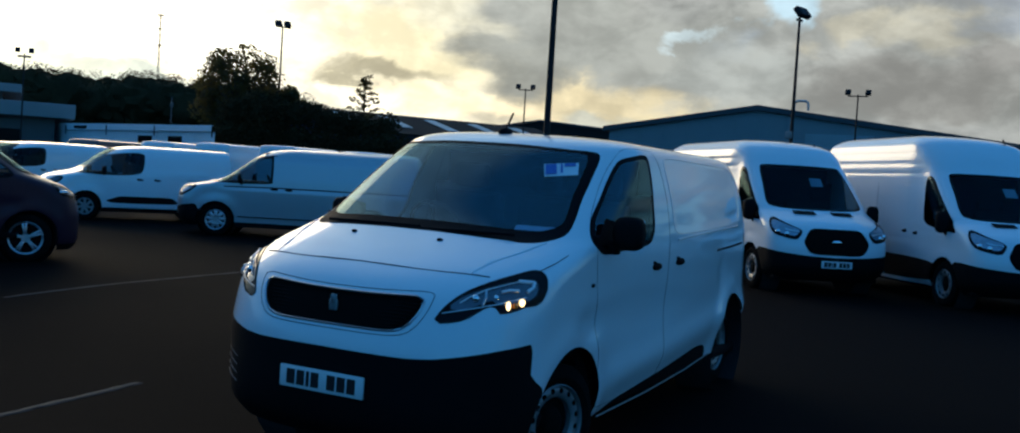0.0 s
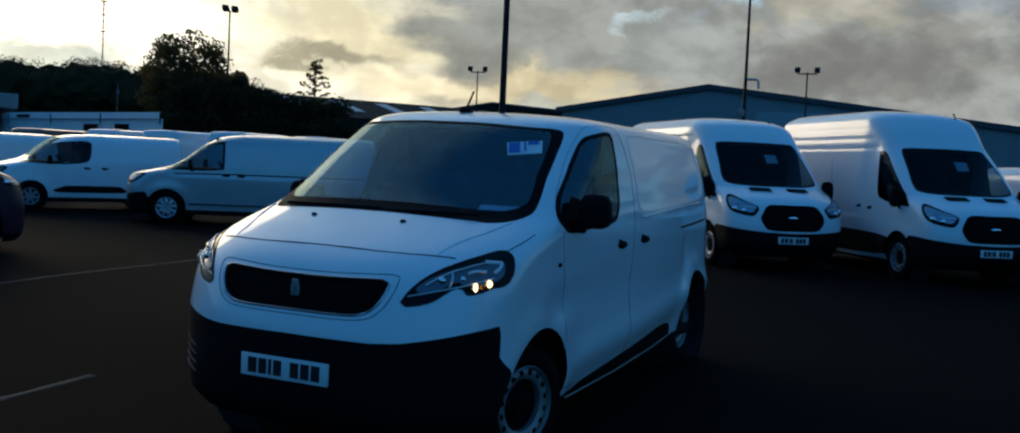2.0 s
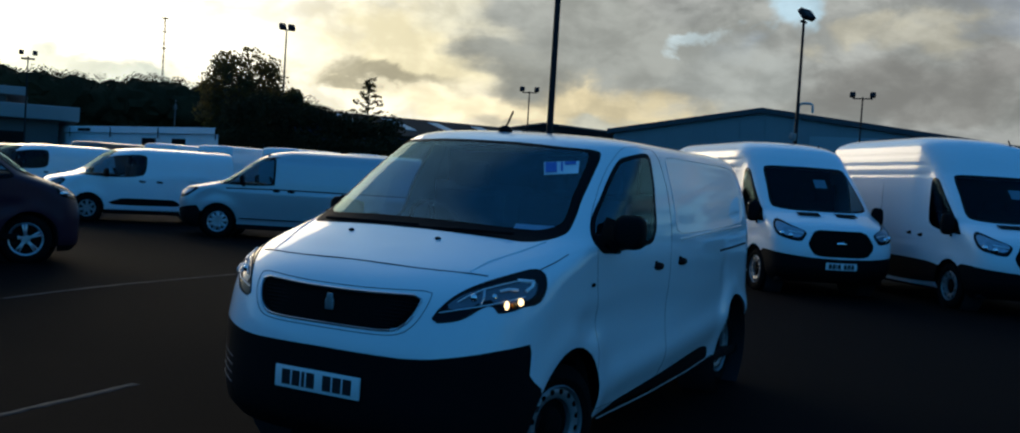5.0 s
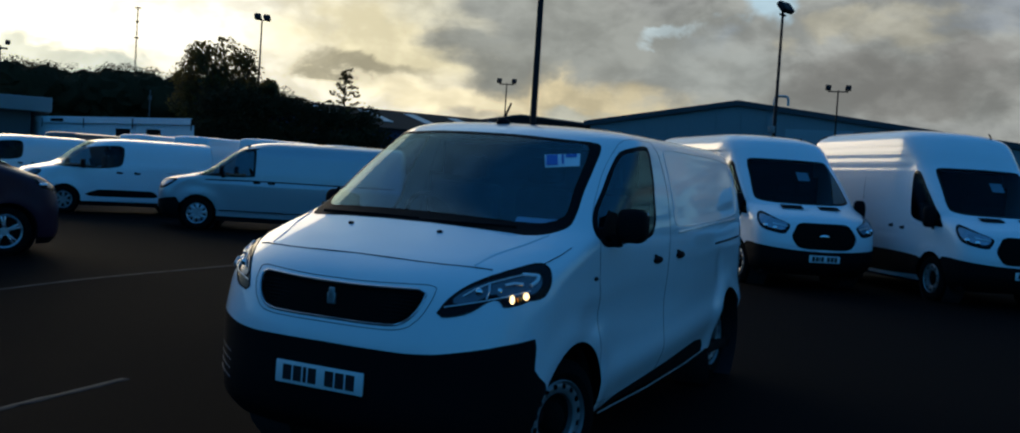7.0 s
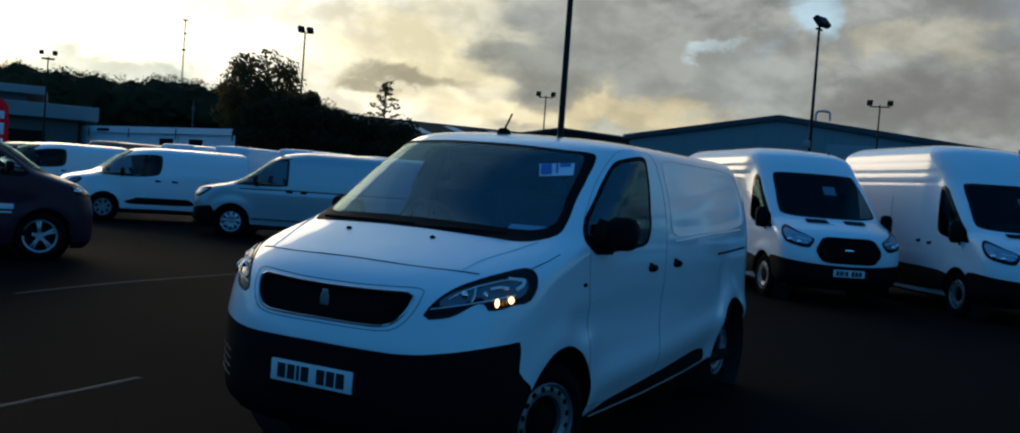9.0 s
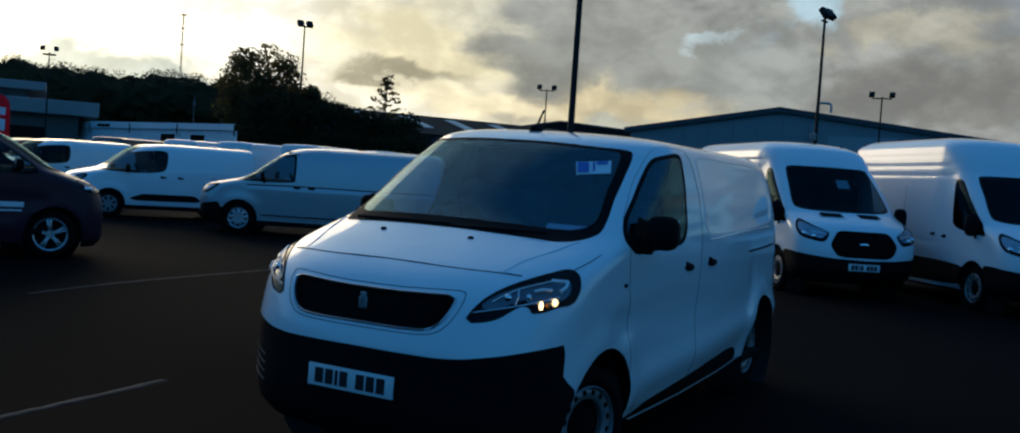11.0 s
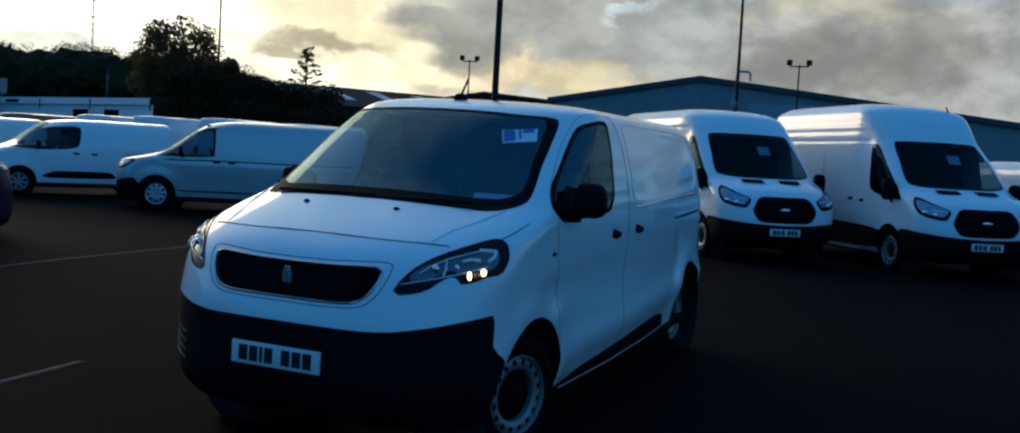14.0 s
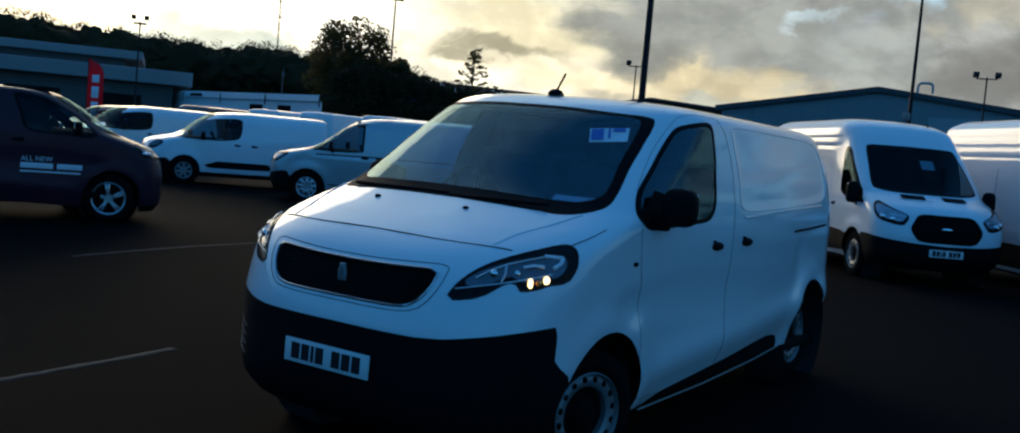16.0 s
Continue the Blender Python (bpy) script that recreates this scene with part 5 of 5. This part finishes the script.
def marking(p, q, w):
    """A worn painted line with ragged edges on the asphalt."""
    b = bmesh.new()
    p, q = Vector(p), Vector(q)
    side = (q - p).normalized().cross(Vector((0, 0, 1))) * w / 2
    n = 40
    rows = []
    for i in range(n + 1):
        c = p.lerp(q, i / n)
        j = [0.7 + 0.5 * noise.noise((i * 0.9, s, p.x)) for s in (0.3, 7.1)]
        rows.append([b.verts.new((v.x, v.y, lie(v.y) + h)) for v, h in ((c - side * j[0], 0.001), (c - side * j[0] * 0.8, 0.005), (c + side * j[1] * 0.8, 0.005), (c + side * j[1], 0.001))])
    for u, v in zip(rows, rows[1:]):
        for k in range(3):
            b.faces.new((u[k], u[k + 1], v[k + 1], v[k]))
    tagged(part("road_marking", b, PAINTL), "faint worn white parking line on asphalt", "marking", "parking lines", "structure")


marking((-6.62, 3.2, 0), (-7.1, 8.4, 0), 0.10)
marking((-2.25, -1.2, 0), (-2.56, 1.25, 0), 0.10)


def prism(pts, depth_vec, origin, right):
    """An upright outline (along right, up) pushed along depth_vec."""
    b = bmesh.new()
    o, r, d = Vector(origin), Vector(right).normalized(), Vector(depth_vec)
    front = [b.verts.new(o + r * u + Vector((0, 0, z))) for u, z in pts]
    back = [b.verts.new(v.co + d) for v in front]
    b.faces.new(front)
    b.faces.new(list(reversed(back)))
    n = len(pts)
    for i in range(n):
        b.faces.new((front[i], back[i], back[(i + 1) % n], front[(i + 1) % n]))
    bmesh.ops.recalc_face_normals(b, faces=b.faces)
    return b


def quad_box(origin, right, u0, u1, z0, z1, out, thick=0.06, bevel=0.0):
    """A slab lying on a wall: u along the wall, z up, thick towards out."""
    r, n = Vector(right).normalized(), Vector(out).normalized()
    m = Matrix((r, n, Vector((0, 0, 1)))).transposed().to_4x4()
    m.translation = Vector(origin)
    b = bmesh.new()
    box(b, (u0, 0, z0), (u1, thick, z1), bevel, m)
    return b


# the grey-blue warehouse
shed = new("warehouse")
tagged(shed, "grey-blue clad warehouse with a shallow gabled roof", "warehouse")
sx0, sx1, sy = -31.75, 5.0, 80.0
part("wall", prism([(0, 0), (sx1 - sx0, 0), (sx1 - sx0, 5.25), (12.55, 8.25), (0, 6.2)], (0, 30, 0), (sx0, sy, 0), (1, 0, 0)), CLAD, shed, smooth=False)
for (u0, z0), (u1, z1) in (((-0.5, 6.12), (12.55, 8.2)), ((12.55, 8.2), (38.0, 5.05))):
    b = bmesh.new()
    a0, a1 = Vector((sx0 + u0, sy - 0.3, z0)), Vector((sx0 + u1, sy - 0.3, z1))
    vs = [b.verts.new(v) for v in (a0, a1, a1 + Vector((0, 0, 0.42)), a0 + Vector((0, 0, 0.42)))]
    bk = [b.verts.new(v.co + Vector((0, 30.6, 0))) for v in vs]
    b.faces.new(vs)
    b.faces.new(bk[::-1])
    for i in range(4):
        b.faces.new((vs[i], bk[i], bk[(i + 1) % 4], vs[(i + 1) % 4]))
    bmesh.ops.recalc_face_normals(b, faces=b.faces)
    part("roof", b, ROOFE, shed, "dark sheet roof with edge trim", smooth=False)
for i in range(0, 37, 2):
    u = i + 0.7
    top = 6.2 + 2.05 * u / 12.55 if u < 12.55 else 8.25 - (u - 12.55) * 3.0 / 24.2
    part("cladding_rib", quad_box((sx0, sy, 0), (1, 0, 0), u, u + 0.12, 0.2, top - 0.15, (0, -1, 0), 0.05), CLAD, shed, smooth=False)
part("loading_door", quad_box((sx0, sy, 0), (1, 0, 0), 16.4, 21.5, 0.0, 6.5, (0, -1, 0), 0.12), DOORP, shed, "pale roller door", smooth=False)
b = bmesh.new()
flue = [(14.9, 7.9), (14.9, 8.95), (14.98, 9.12), (15.15, 9.2), (15.75, 9.2), (15.95, 9.1), (16.0, 8.9), (16.0, 8.45)]
for (u0, z0), (u1, z1) in zip(flue, flue[1:]):
    cyl(b, (sx0 + u0, sy + 2, z0), (sx0 + u1, sy + 2, z1), 0.10, seg=8)
part("flue", b, SKYL, shed, "pale bent vent pipe on the roof")


# the long dark shed behind the vans
low = new("industrial_shed")
tagged(low, "long low dark-roofed shed with pale rooflights", "shed")
p0, p1 = Vector((-44.5, 59.0, 0)), Vector((-33.5, 78.5, 0))
along = (p1 - p0).normalized()
inward = Vector((-along.y, along.x, 0))
ln = (p1 - p0).length
part("wall", prism([(0, 0), (16, 0), (16, 4.4), (8, 6.15), (0, 4.4)], along * ln, p0, inward), BLUEW, low, smooth=False)
for k in (0, 1):
    b = bmesh.new()
    e0 = p0 + inward * (-0.4 if k == 0 else 16.4) + Vector((0, 0, 4.35))
    r0 = p0 + inward * 8 + Vector((0, 0, 6.17))
    vs = [e0 - along * 0.4, r0 - along * 0.4, r0 + along * (ln + 0.4), e0 + along * (ln + 0.4)]
    lo_, hi_ = [b.verts.new(v) for v in vs], [b.verts.new(v + Vector((0, 0, 0.14))) for v in vs]
    b.faces.new(lo_[::-1])
    b.faces.new(hi_)
    for i in range(4):
        b.faces.new((lo_[i], lo_[(i + 1) % 4], hi_[(i + 1) % 4], hi_[i]))
    bmesh.ops.recalc_face_normals(b, faces=b.faces)
    part("roof", b, ROOFD, low, "dark weathered sheet roof", smooth=False)
for i in range(5):
    s0 = 2.2 + i * 4.2
    b = bmesh.new()
    vs = []
    for du, f in ((0, 0.30), (0, 0.82), (1.0, 0.82), (1.0, 0.30)):
        vs.append(p0 + along * (s0 + du) + inward * (-0.4 + 8.4 * f) + Vector((0, 0, 4.35 + 1.82 * f + 0.16)))
    f0 = [b.verts.new(v) for v in vs]
    f1 = [b.verts.new(v + Vector((0, 0, 0.05))) for v in vs]
    b.faces.new(f1)
    for k in range(4):
        b.faces.new((f0[k], f0[(k + 1) % 4], f1[(k + 1) % 4], f1[k]))
    part("rooflight", b, SKYL, low, "pale translucent rooflight", smooth=False)
back_shed = new("industrial_shed")
tagged(back_shed, "small dark pitched-roof shed behind the yard", "shed")
q0 = Vector((-50, 95, 0))
part("wall", prism([(0, 0), (20, 0), (20, 6.3), (4.3, 7.65), (0, 7.0)], (0, 14, 0), q0, (1, 0, 0)), ROOFD, back_shed, smooth=False)
part("roof", prism([(-0.3, 6.97), (4.3, 7.65), (20.3, 6.27), (20.3, 6.47), (4.3, 7.85), (-0.3, 7.17)], (0, 14.4, 0), q0 - Vector((0, 0.2, 0)), (1, 0, 0)), ROOFE, back_shed, smooth=False)


# white site cabins in a row
c0, c1 = Vector((-58.5, 43.5, 0)), Vector((-32.6, 33.2, 0))
cd = (c1 - c0).normalized()
cn = Vector((cd.y, -cd.x, 0))
for i in range(4):
    cab = new("site_cabin")
    tagged(cab, "white flat-roofed site cabin at the yard's edge", "cabin", "site cabins")
    u0, u1 = 2.6 + i * 6.62, 2.6 + i * 6.62 + 6.57
    deep = Vector((-2.0, 1.95, 0))
    part("wall", prism([(u0, 0.1), (u1, 0.1), (u1, 2.86), (u0, 2.86)], deep, c0, cd), CABINW, cab, smooth=False)
    part("roof", prism([(u0 - 0.02, 2.86), (u1 + 0.02, 2.86), (u1 + 0.02, 3.24 - 0.03 * i), (u0 - 0.02, 3.27 - 0.03 * i)], deep * 1.05, c0 + cn * 0.12, cd), CABINW, cab, "flat roof with deep fascia", smooth=False)
    part("fascia_joint", quad_box(c0 + cn * 0.12, cd, u1 - 0.06, u1 + 0.02, 2.6, 3.12, cn, 0.03), PLASTIC, cab, smooth=False)
    if i >= 2:
        for w0, w1 in ((1.4, 3.0),) if i == 3 else ((4.2, 6.0),):
            part("window", quad_box(c0, cd, u0 + w0, u0 + w1, 1.95, 2.62, cn, 0.03), GLOSSB, cab, "dark cabin window")
    if i == 1:
        part("louvre", quad_box(c0, cd, u0 + 1.4, u0 + 3.4, 2.94, 3.1, cn, 0.16), PLASTIC, cab, "dark vent strip")


# the flat-roofed showroom
h0 = Vector((-50.3, 40.7, 0))
hr = Vector((0.62, 0.79, 0)).normalized()
hn = Vector((hr.y, -hr.x, 0))
hall = new("showroom")
tagged(hall, "two-tier flat-roofed showroom with pale grey fascias", "building")
part("wall", quad_box(h0, hr, -42, -1.0, 0, 3.5, -hn, 16, 0.0), BRICK, hall, smooth=False)
part("fascia", quad_box(h0 + hn * 0.8, hr, -42, 0.1, 3.48, 4.33, -hn, 17, 0.05), CLADL, hall, "pale grey lower fascia", smooth=False)
part("upper_wall", quad_box(h0 - hn * 3, hr, -42, -4.0, 4.33, 4.95, -hn, 12, 0.0), BRICK, hall, smooth=False)
part("upper_fascia", quad_box(h0 - hn * 2.4, hr, -42, -2.9, 4.95, 5.47, -hn, 13, 0.05), CLADL, hall, "pale grey upper fascia", smooth=False)
for i in range(8):
    part("window", quad_box(h0, hr, -38 + i * 4.6, -35 + i * 4.6, 0.4, 2.7, hn, 0.05), GLOSSB, hall, "dark showroom window", smooth=False)


# a red feather flag
flag = new("feather_flag")
tagged(flag, "red feather flag on a thin pole", "flag")
b = bmesh.new()
n = 24
rows = []
for i in range(n + 1):
    t = i / n
    z = 0.7 + 2.75 * t
    w = 0.62 * (1 - 0.10 * t) * (1 if t < 0.82 else math.sqrt(max(0.0, 1 - ((t - 0.82) / 0.18) ** 2) * 0.97 + 0.03))
    row = []
    for k in range(7):
        u = k / 6
        row.append(b.verts.new((u * w, 0.05 * math.sin(3 * z + 4 * u) * u, z - 0.10 * u)))
    rows.append(row)
for r0, r1 in zip(rows, rows[1:]):
    for k in range(6):
        b.faces.new((r0[k], r0[k + 1], r1[k + 1], r1[k]))
bmesh.ops.solidify(b, geom=b.faces[:], thickness=0.012)
part("cloth", b, FLAGR, flag, "red cloth")
for z0, z1 in ((1.2, 1.75), (1.9, 2.35), (2.5, 2.8)):
    b = bmesh.new()
    box(b, (0.16, -0.085, z0), (0.42, -0.07, z1), 0.01)
    part("print_bar", b, PAPER, flag, "plain pale printed bar")
b = bmesh.new()
cyl(b, (-0.01, 0, 0), (-0.01, 0, 3.45), 0.018, 0.012, 8)
cyl(b, (-0.01, 0, 0), (-0.01, 0, 0.05), 0.25, 0.22, 16)
part("pole", b, MASTM, flag)
flag.matrix_basis = pose(-37.4, 24.6, 0, 0, 0, 52) @ Matrix.Scale(1.09, 4)


# ---- masts ----
def mast(x, y, h, turn, heads, r=0.075, spread=0.55, lamp=1.0):
    root = new("light_mast")
    tagged(root, "tall dark steel lighting mast with floodlights", "light mast", "yard masts")
    b = bmesh.new()
    cyl(b, (0, 0, 0), (0, 0, 0.25), r * 2.2, r * 2.0, 12)
    cyl(b, (0, 0, 0), (0, 0, h), r, r * 0.55, 14)
    part("pole", b, MASTM, root)
    b = bmesh.new()
    cyl(b, (-spread, 0, h - 0.1), (spread, 0, h - 0.1), 0.04, seg=8)
    part("crossarm", b, MASTM, root)
    for k in range(heads):
        u = -spread + 2 * spread * (k / (heads - 1) if heads > 1 else 0.5)
        b = bmesh.new()
        m = Matrix.Translation((u, -0.1, h + 0.12)) @ Matrix.Rotation(radians(-38), 4, "X") @ Matrix.Scale(lamp, 4)
        box(b, (-0.18, -0.10, -0.17), (0.18, 0.10, 0.21), 0.05, m)
        part("floodlight", b, MASTM, root, "dark floodlight head")
    root.matrix_basis = pose(x, y, 0, 0, 0, turn)
    return root


mast(-5.39, 13.52, 11.0, 20, 2, 0.068)
camera_mast = mast(-5.05, 31.28, 7.45, 75, 2, 0.075, 0.17)
b = bmesh.new()
box(b, (-0.30, -0.10, 3.45), (-0.12, 0.08, 3.68), 0.03)
cyl(b, (-0.14, 0, 3.62), (0.0, 0, 3.72), 0.025, seg=8)
part("camera_housing", b, CLADL, camera_mast, "pale camera housing on a bracket")
mast(-9.33, 67, 8.35, 5, 2, 0.085, 0.62)
mast(-33.3, 67, 8.35, 20, 2, 0.08, 0.55)
mast(-57.2, 67.6, 13.35, 60, 2, 0.115, 0.40, 1.6)
mast(-32.3, 23.2, 5.15, 50, 2, 0.045, 0.24, 0.5)

post = new("post")
tagged(post, "dull brown post with a small bracket behind the cabins", "post")
b = bmesh.new()
cyl(b, (0, 0, 0), (0, 0, 4.9), 0.04, 0.03, 10)
part("pole", b, BRICK, post)
b = bmesh.new()
box(b, (-0.05, -0.08, 4.35), (0.10, 0.05, 4.6), 0.02)
part("bracket", b, BRICK, post)
post.matrix_basis = pose(-41.0, 39.4, 0)

frame_arch = new("tubular_frame")
tagged(frame_arch, "dark tubular steel arch standing behind the large vans", "frame")
for off in (0.0, 1.25):
    pts = [(-0.75, off, 0.0), (-0.70, off, 3.35), (-0.45, off, 3.75), (-0.25, off, 3.86), (0.55, off, 3.86), (0.62, off, 3.78), (0.62, off, 0.0)]
    rod(frame_arch, "hoop", MASTM, pts, 0.035)
for x, z in ((-0.25, 3.86), (0.55, 3.86), (-0.70, 3.0), (0.62, 3.0)):
    rod(frame_arch, "crossbar", MASTM, [(x, 0.0, z), (x, 1.25, z)], 0.03)
frame_arch.matrix_basis = pose(-4.7, 40.0, 0, 0, 0, 8)

lat = new("lattice_mast")
tagged(lat, "thin lattice radio mast far behind the trees", "radio mast")
b = bmesh.new()
hh, wd = 27.0, 0.32
legs = [Vector((0.75 * wd * math.cos(a), wd * math.sin(a), 0)) for a in (0.4, 2.5, 4.6)]
for l in legs:
    bar(b, l, l * 0.5 + Vector((0, 0, hh)), 0.035)
for i in range(26):
    z0, z1 = i * hh / 26, (i + 1) * hh / 26
    for k in range(3):
        p = legs[k] * (1 - 0.5 * z0 / hh) + Vector((0, 0, z0))
        q = legs[(k + 1) % 3] * (1 - 0.5 * z1 / hh) + Vector((0, 0, z1))
        bar(b, p, q, 0.022, 4)
part("lattice", b, MASTM, lat)
for z, w in ((hh - 0.2, 0.55), (hh - 2.6, 0.35), (hh - 5.5, 0.45)):
    b = bmesh.new()
    box(b, (-w, -0.10, z - 0.10), (w, 0.10, z + 0.10), 0.03)
    part("antenna_bar", b, MASTM, lat)
lat.matrix_basis = pose(-142.5, 136, 0, 0, 0, 46)


# ---- trees ----
def leaf_cloud(b, centre, radii, count, size, rng, hollow=0.55):
    """Many small leaf clumps inside an ellipsoid, denser towards its skin."""
    for _ in range(count):
        d = Vector((rng.gauss(0, 1), rng.gauss(0, 1), rng.gauss(0, 1))).normalized()
        k = hollow + (1 - hollow) * rng.random() ** 0.6
        c = Vector(centre) + Vector((d.x * radii[0], d.y * radii[1], d.z * radii[2])) * k
        s = size * (0.5 + rng.random())
        u = Vector((rng.gauss(0, 1), rng.gauss(0, 1), rng.gauss(0, 1))).normalized()
        v = u.orthogonal().normalized()
        w = u.cross(v)
        b.faces.new([b.verts.new(c + p) for p in (v * s, w * s * 0.6 + u * s * 0.2, -v * s, -w * s * 0.6 + u * s * 0.2)])


def tree(name, x, y, h, width, seed, label, lobes=16, leaves=420, leaf=0.16, trunk=0.3, base=0.30):
    rng = random.Random(seed)
    root = new(name)
    tagged(root, label, "tree")
    tb, cb = bmesh.new(), bmesh.new()
    top = Vector((0, 0, h * 0.62))
    cyl(tb, (0, 0, 0), top, trunk, trunk * 0.4, 10)
    for i in range(lobes):
        a = 2 * math.pi * (i * 0.382 + rng.random() * 0.1)
        z = h * (base + 0.05 + (0.88 - base) * (i + 0.5) / lobes)
        rad = width / 2 * math.sqrt(max(0.1, 1 - ((z / h - 0.58) / 0.46) ** 2)) * (0.45 + 0.4 * rng.random())
        c = Vector((rad * math.cos(a), rad * math.sin(a), z))
        st = Vector((0, 0, max(h * 0.15, z - rad * 0.8) if z < h * 0.75 else h * 0.55))
        cyl(tb, st, c, trunk * 0.35, 0.03, 6)
        r = width * (0.13 + 0.08 * rng.random())
        leaf_cloud(cb, c, (r, r, r * 0.8), leaves // lobes * 3, leaf, rng, 0.25)
    part("trunk", tb, BARK, root)
    part("crown", cb, LEAF, root, "uneven leafy crown", smooth=False)
    root.matrix_basis = pose(x, y, 0, 0, 0, rng.random() * 360)
    return root


def conifer(x, y, h, width, seed):
    rng = random.Random(seed)
    root = new("young_conifer")
    tagged(root, "thin young conifer with sparse upswept branches", "tree")
    tb, cb = bmesh.new(), bmesh.new()
    cyl(tb, (0, 0, 0), (0, 0, h), 0.12, 0.02, 8)
    for i in range(46):
        t = 0.12 + 0.88 * i / 46
        a = i * 2.4
        ln = width / 2 * (1.02 - t) * (0.6 + 0.6 * rng.random()) + 0.15
        p = Vector((0, 0, h * t))
        q = p + Vector((ln * math.cos(a), ln * math.sin(a), ln * 0.35))
        cyl(tb, p, q, 0.03, 0.008, 5)
        for k in range(6):
            c = p.lerp(q, 0.25 + 0.75 * rng.random())
            leaf_cloud(cb, c, (0.34, 0.34, 0.14), 5, 0.11, rng, 0.1)
    part("trunk", tb, BARK, root)
    part("crown", cb, LEAF, root, "sparse needles", smooth=False)
    root.matrix_basis = pose(x, y, 0)


tree("broadleaf_tree", -57.35, 62.6, 10.9, 7.3, 5, "large dark broadleaf tree above the woodland edge", 44, 2900, 0.15, 0.32, 0.30)
tree("broadleaf_tree", -53.5, 64.5, 8.2, 3.6, 8, "smaller broadleaf tree beside the large one", 16, 1500, 0.16, 0.2, 0.30)
conifer(-40.6, 56.9, 8.1, 7.0, 4)

rng = random.Random(11)
b = bmesh.new()
cores = bmesh.new()
ball = bmesh.new()
bmesh.ops.create_icosphere(ball, subdivisions=3, radius=1.0)
ball.verts.index_update()
ball_v, ball_f = [v.co.copy() for v in ball.verts], [[v.index for v in f.verts] for f in ball.faces]
ball.free()


def crown_lump(bm, c, r, rng):
    """A billowed crown with a rough skin."""
    o = Vector((rng.random(), rng.random(), rng.random())) * 50
    vs = []
    for v in ball_v:
        k = 1 + 0.30 * noise.noise(v * 1.8 + o) + 0.18 * noise.noise(v * 4.5 + o) + 0.10 * noise.noise(v * 11 + o)
        vs.append(bm.verts.new(Vector((v.x * r[0], v.y * r[1], v.z * r[2])) * k + Vector(c)))
    for f in ball_f:
        bm.faces.new([vs[i] for i in f])


prof_az = [32.5, 34.5, 36, 37.5, 39, 40.5, 42, 43.5, 45, 46.5, 48, 50, 52, 54, 57, 62, 70, 80]
prof_el = [2.25, 2.65, 3.05, 3.35, 3.75, 4.35, 4.35, 4.45, 4.25, 4.40, 4.15, 4.15, 4.35, 4.40, 4.65, 4.95, 4.75, 4.55]
az = 32.5
while az < 64:  # the stretch that the walk looks at
    for dist in (100, 112, 126):
        el = float(np.interp(az, prof_az, prof_el)) * (0.93 + 0.10 * rng.random())
        x, y = 3.3 - dist * math.sin(radians(az)), -4.3 + dist * math.cos(radians(az))
        h = 1.53 + dist * math.tan(radians(el))
        rw = 1.3 + 0.9 * rng.random()
        for z, k in ((h * 0.75, 1.0), (h * 0.5, 1.3), (h * 0.2, 1.3)):
            leaf_cloud(b, (x + rng.gauss(0, 0.6), y + rng.gauss(0, 0.6), z), (rw * k, rw * k, h * 0.24), 520 if k == 1.0 else 160, 0.085, rng, 0.75)
        crown_lump(cores, (x, y, h * 0.67), (rw * 1.2, rw * 1.2, h * 0.23), rng)
        cyl(cores, (x, y, 0), (x, y, h * 0.7), rw * 1.3, rw * 0.8, 7)
    az += 0.55 + 0.35 * rng.random()
az = 64.0
while az < 130:  # the bank goes on unseen, added to block low bright sky in reflections
    el = 5.2 + 0.8 * rng.random()
    dist = 104 + 10 * rng.random()
    x, y = 3.3 - dist * math.sin(radians(az)), -4.3 + dist * math.cos(radians(az))
    h = 1.53 + dist * math.tan(radians(el))
    crown_lump(cores, (x, y, h * 0.6), (3.2, 3.2, h * 0.38), rng)
    cyl(cores, (x, y, 0), (x, y, h * 0.6), 3.2, 2.2, 7)
    az += 1.5 + 0.6 * rng.random()
tagged(part("woodland", b, WOODS, smooth=False), "dark wooded bank behind the yard", "woodland", kind="stuff")
tagged(part("undergrowth", cores, WOODS), "dense dark undergrowth of the wooded bank", "undergrowth", kind="stuff")

# dark bushes in front of the long shed
b = bmesh.new()
az = 33.9
while az < 43.0:
    el = float(np.interp(az, (33.9, 34.4, 36.3, 37.6, 39.4, 41, 43), (2.1, 3.0, 2.95, 3.2, 3.55, 3.6, 3.4))) * (0.92 + 0.12 * rng.random())
    for dist in (57, 60):
        x, y = 3.3 - dist * math.sin(radians(az)), -4.3 + dist * math.cos(radians(az))
        h = 1.53 + dist * math.tan(radians(el))
        for z in (h * 0.86, h * 0.6, h * 0.3):
            leaf_cloud(b, (x + rng.gauss(0, 0.2), y + rng.gauss(0, 0.3), z), (0.75, 0.75, h * 0.16), 330, 0.085, rng, 0.1)
    az += 0.45 + 0.2 * rng.random()
tagged(part("shrub_bank", b, WOODS, smooth=False), "dark overgrown shrubs along the yard's edge", "shrubs", kind="stuff")
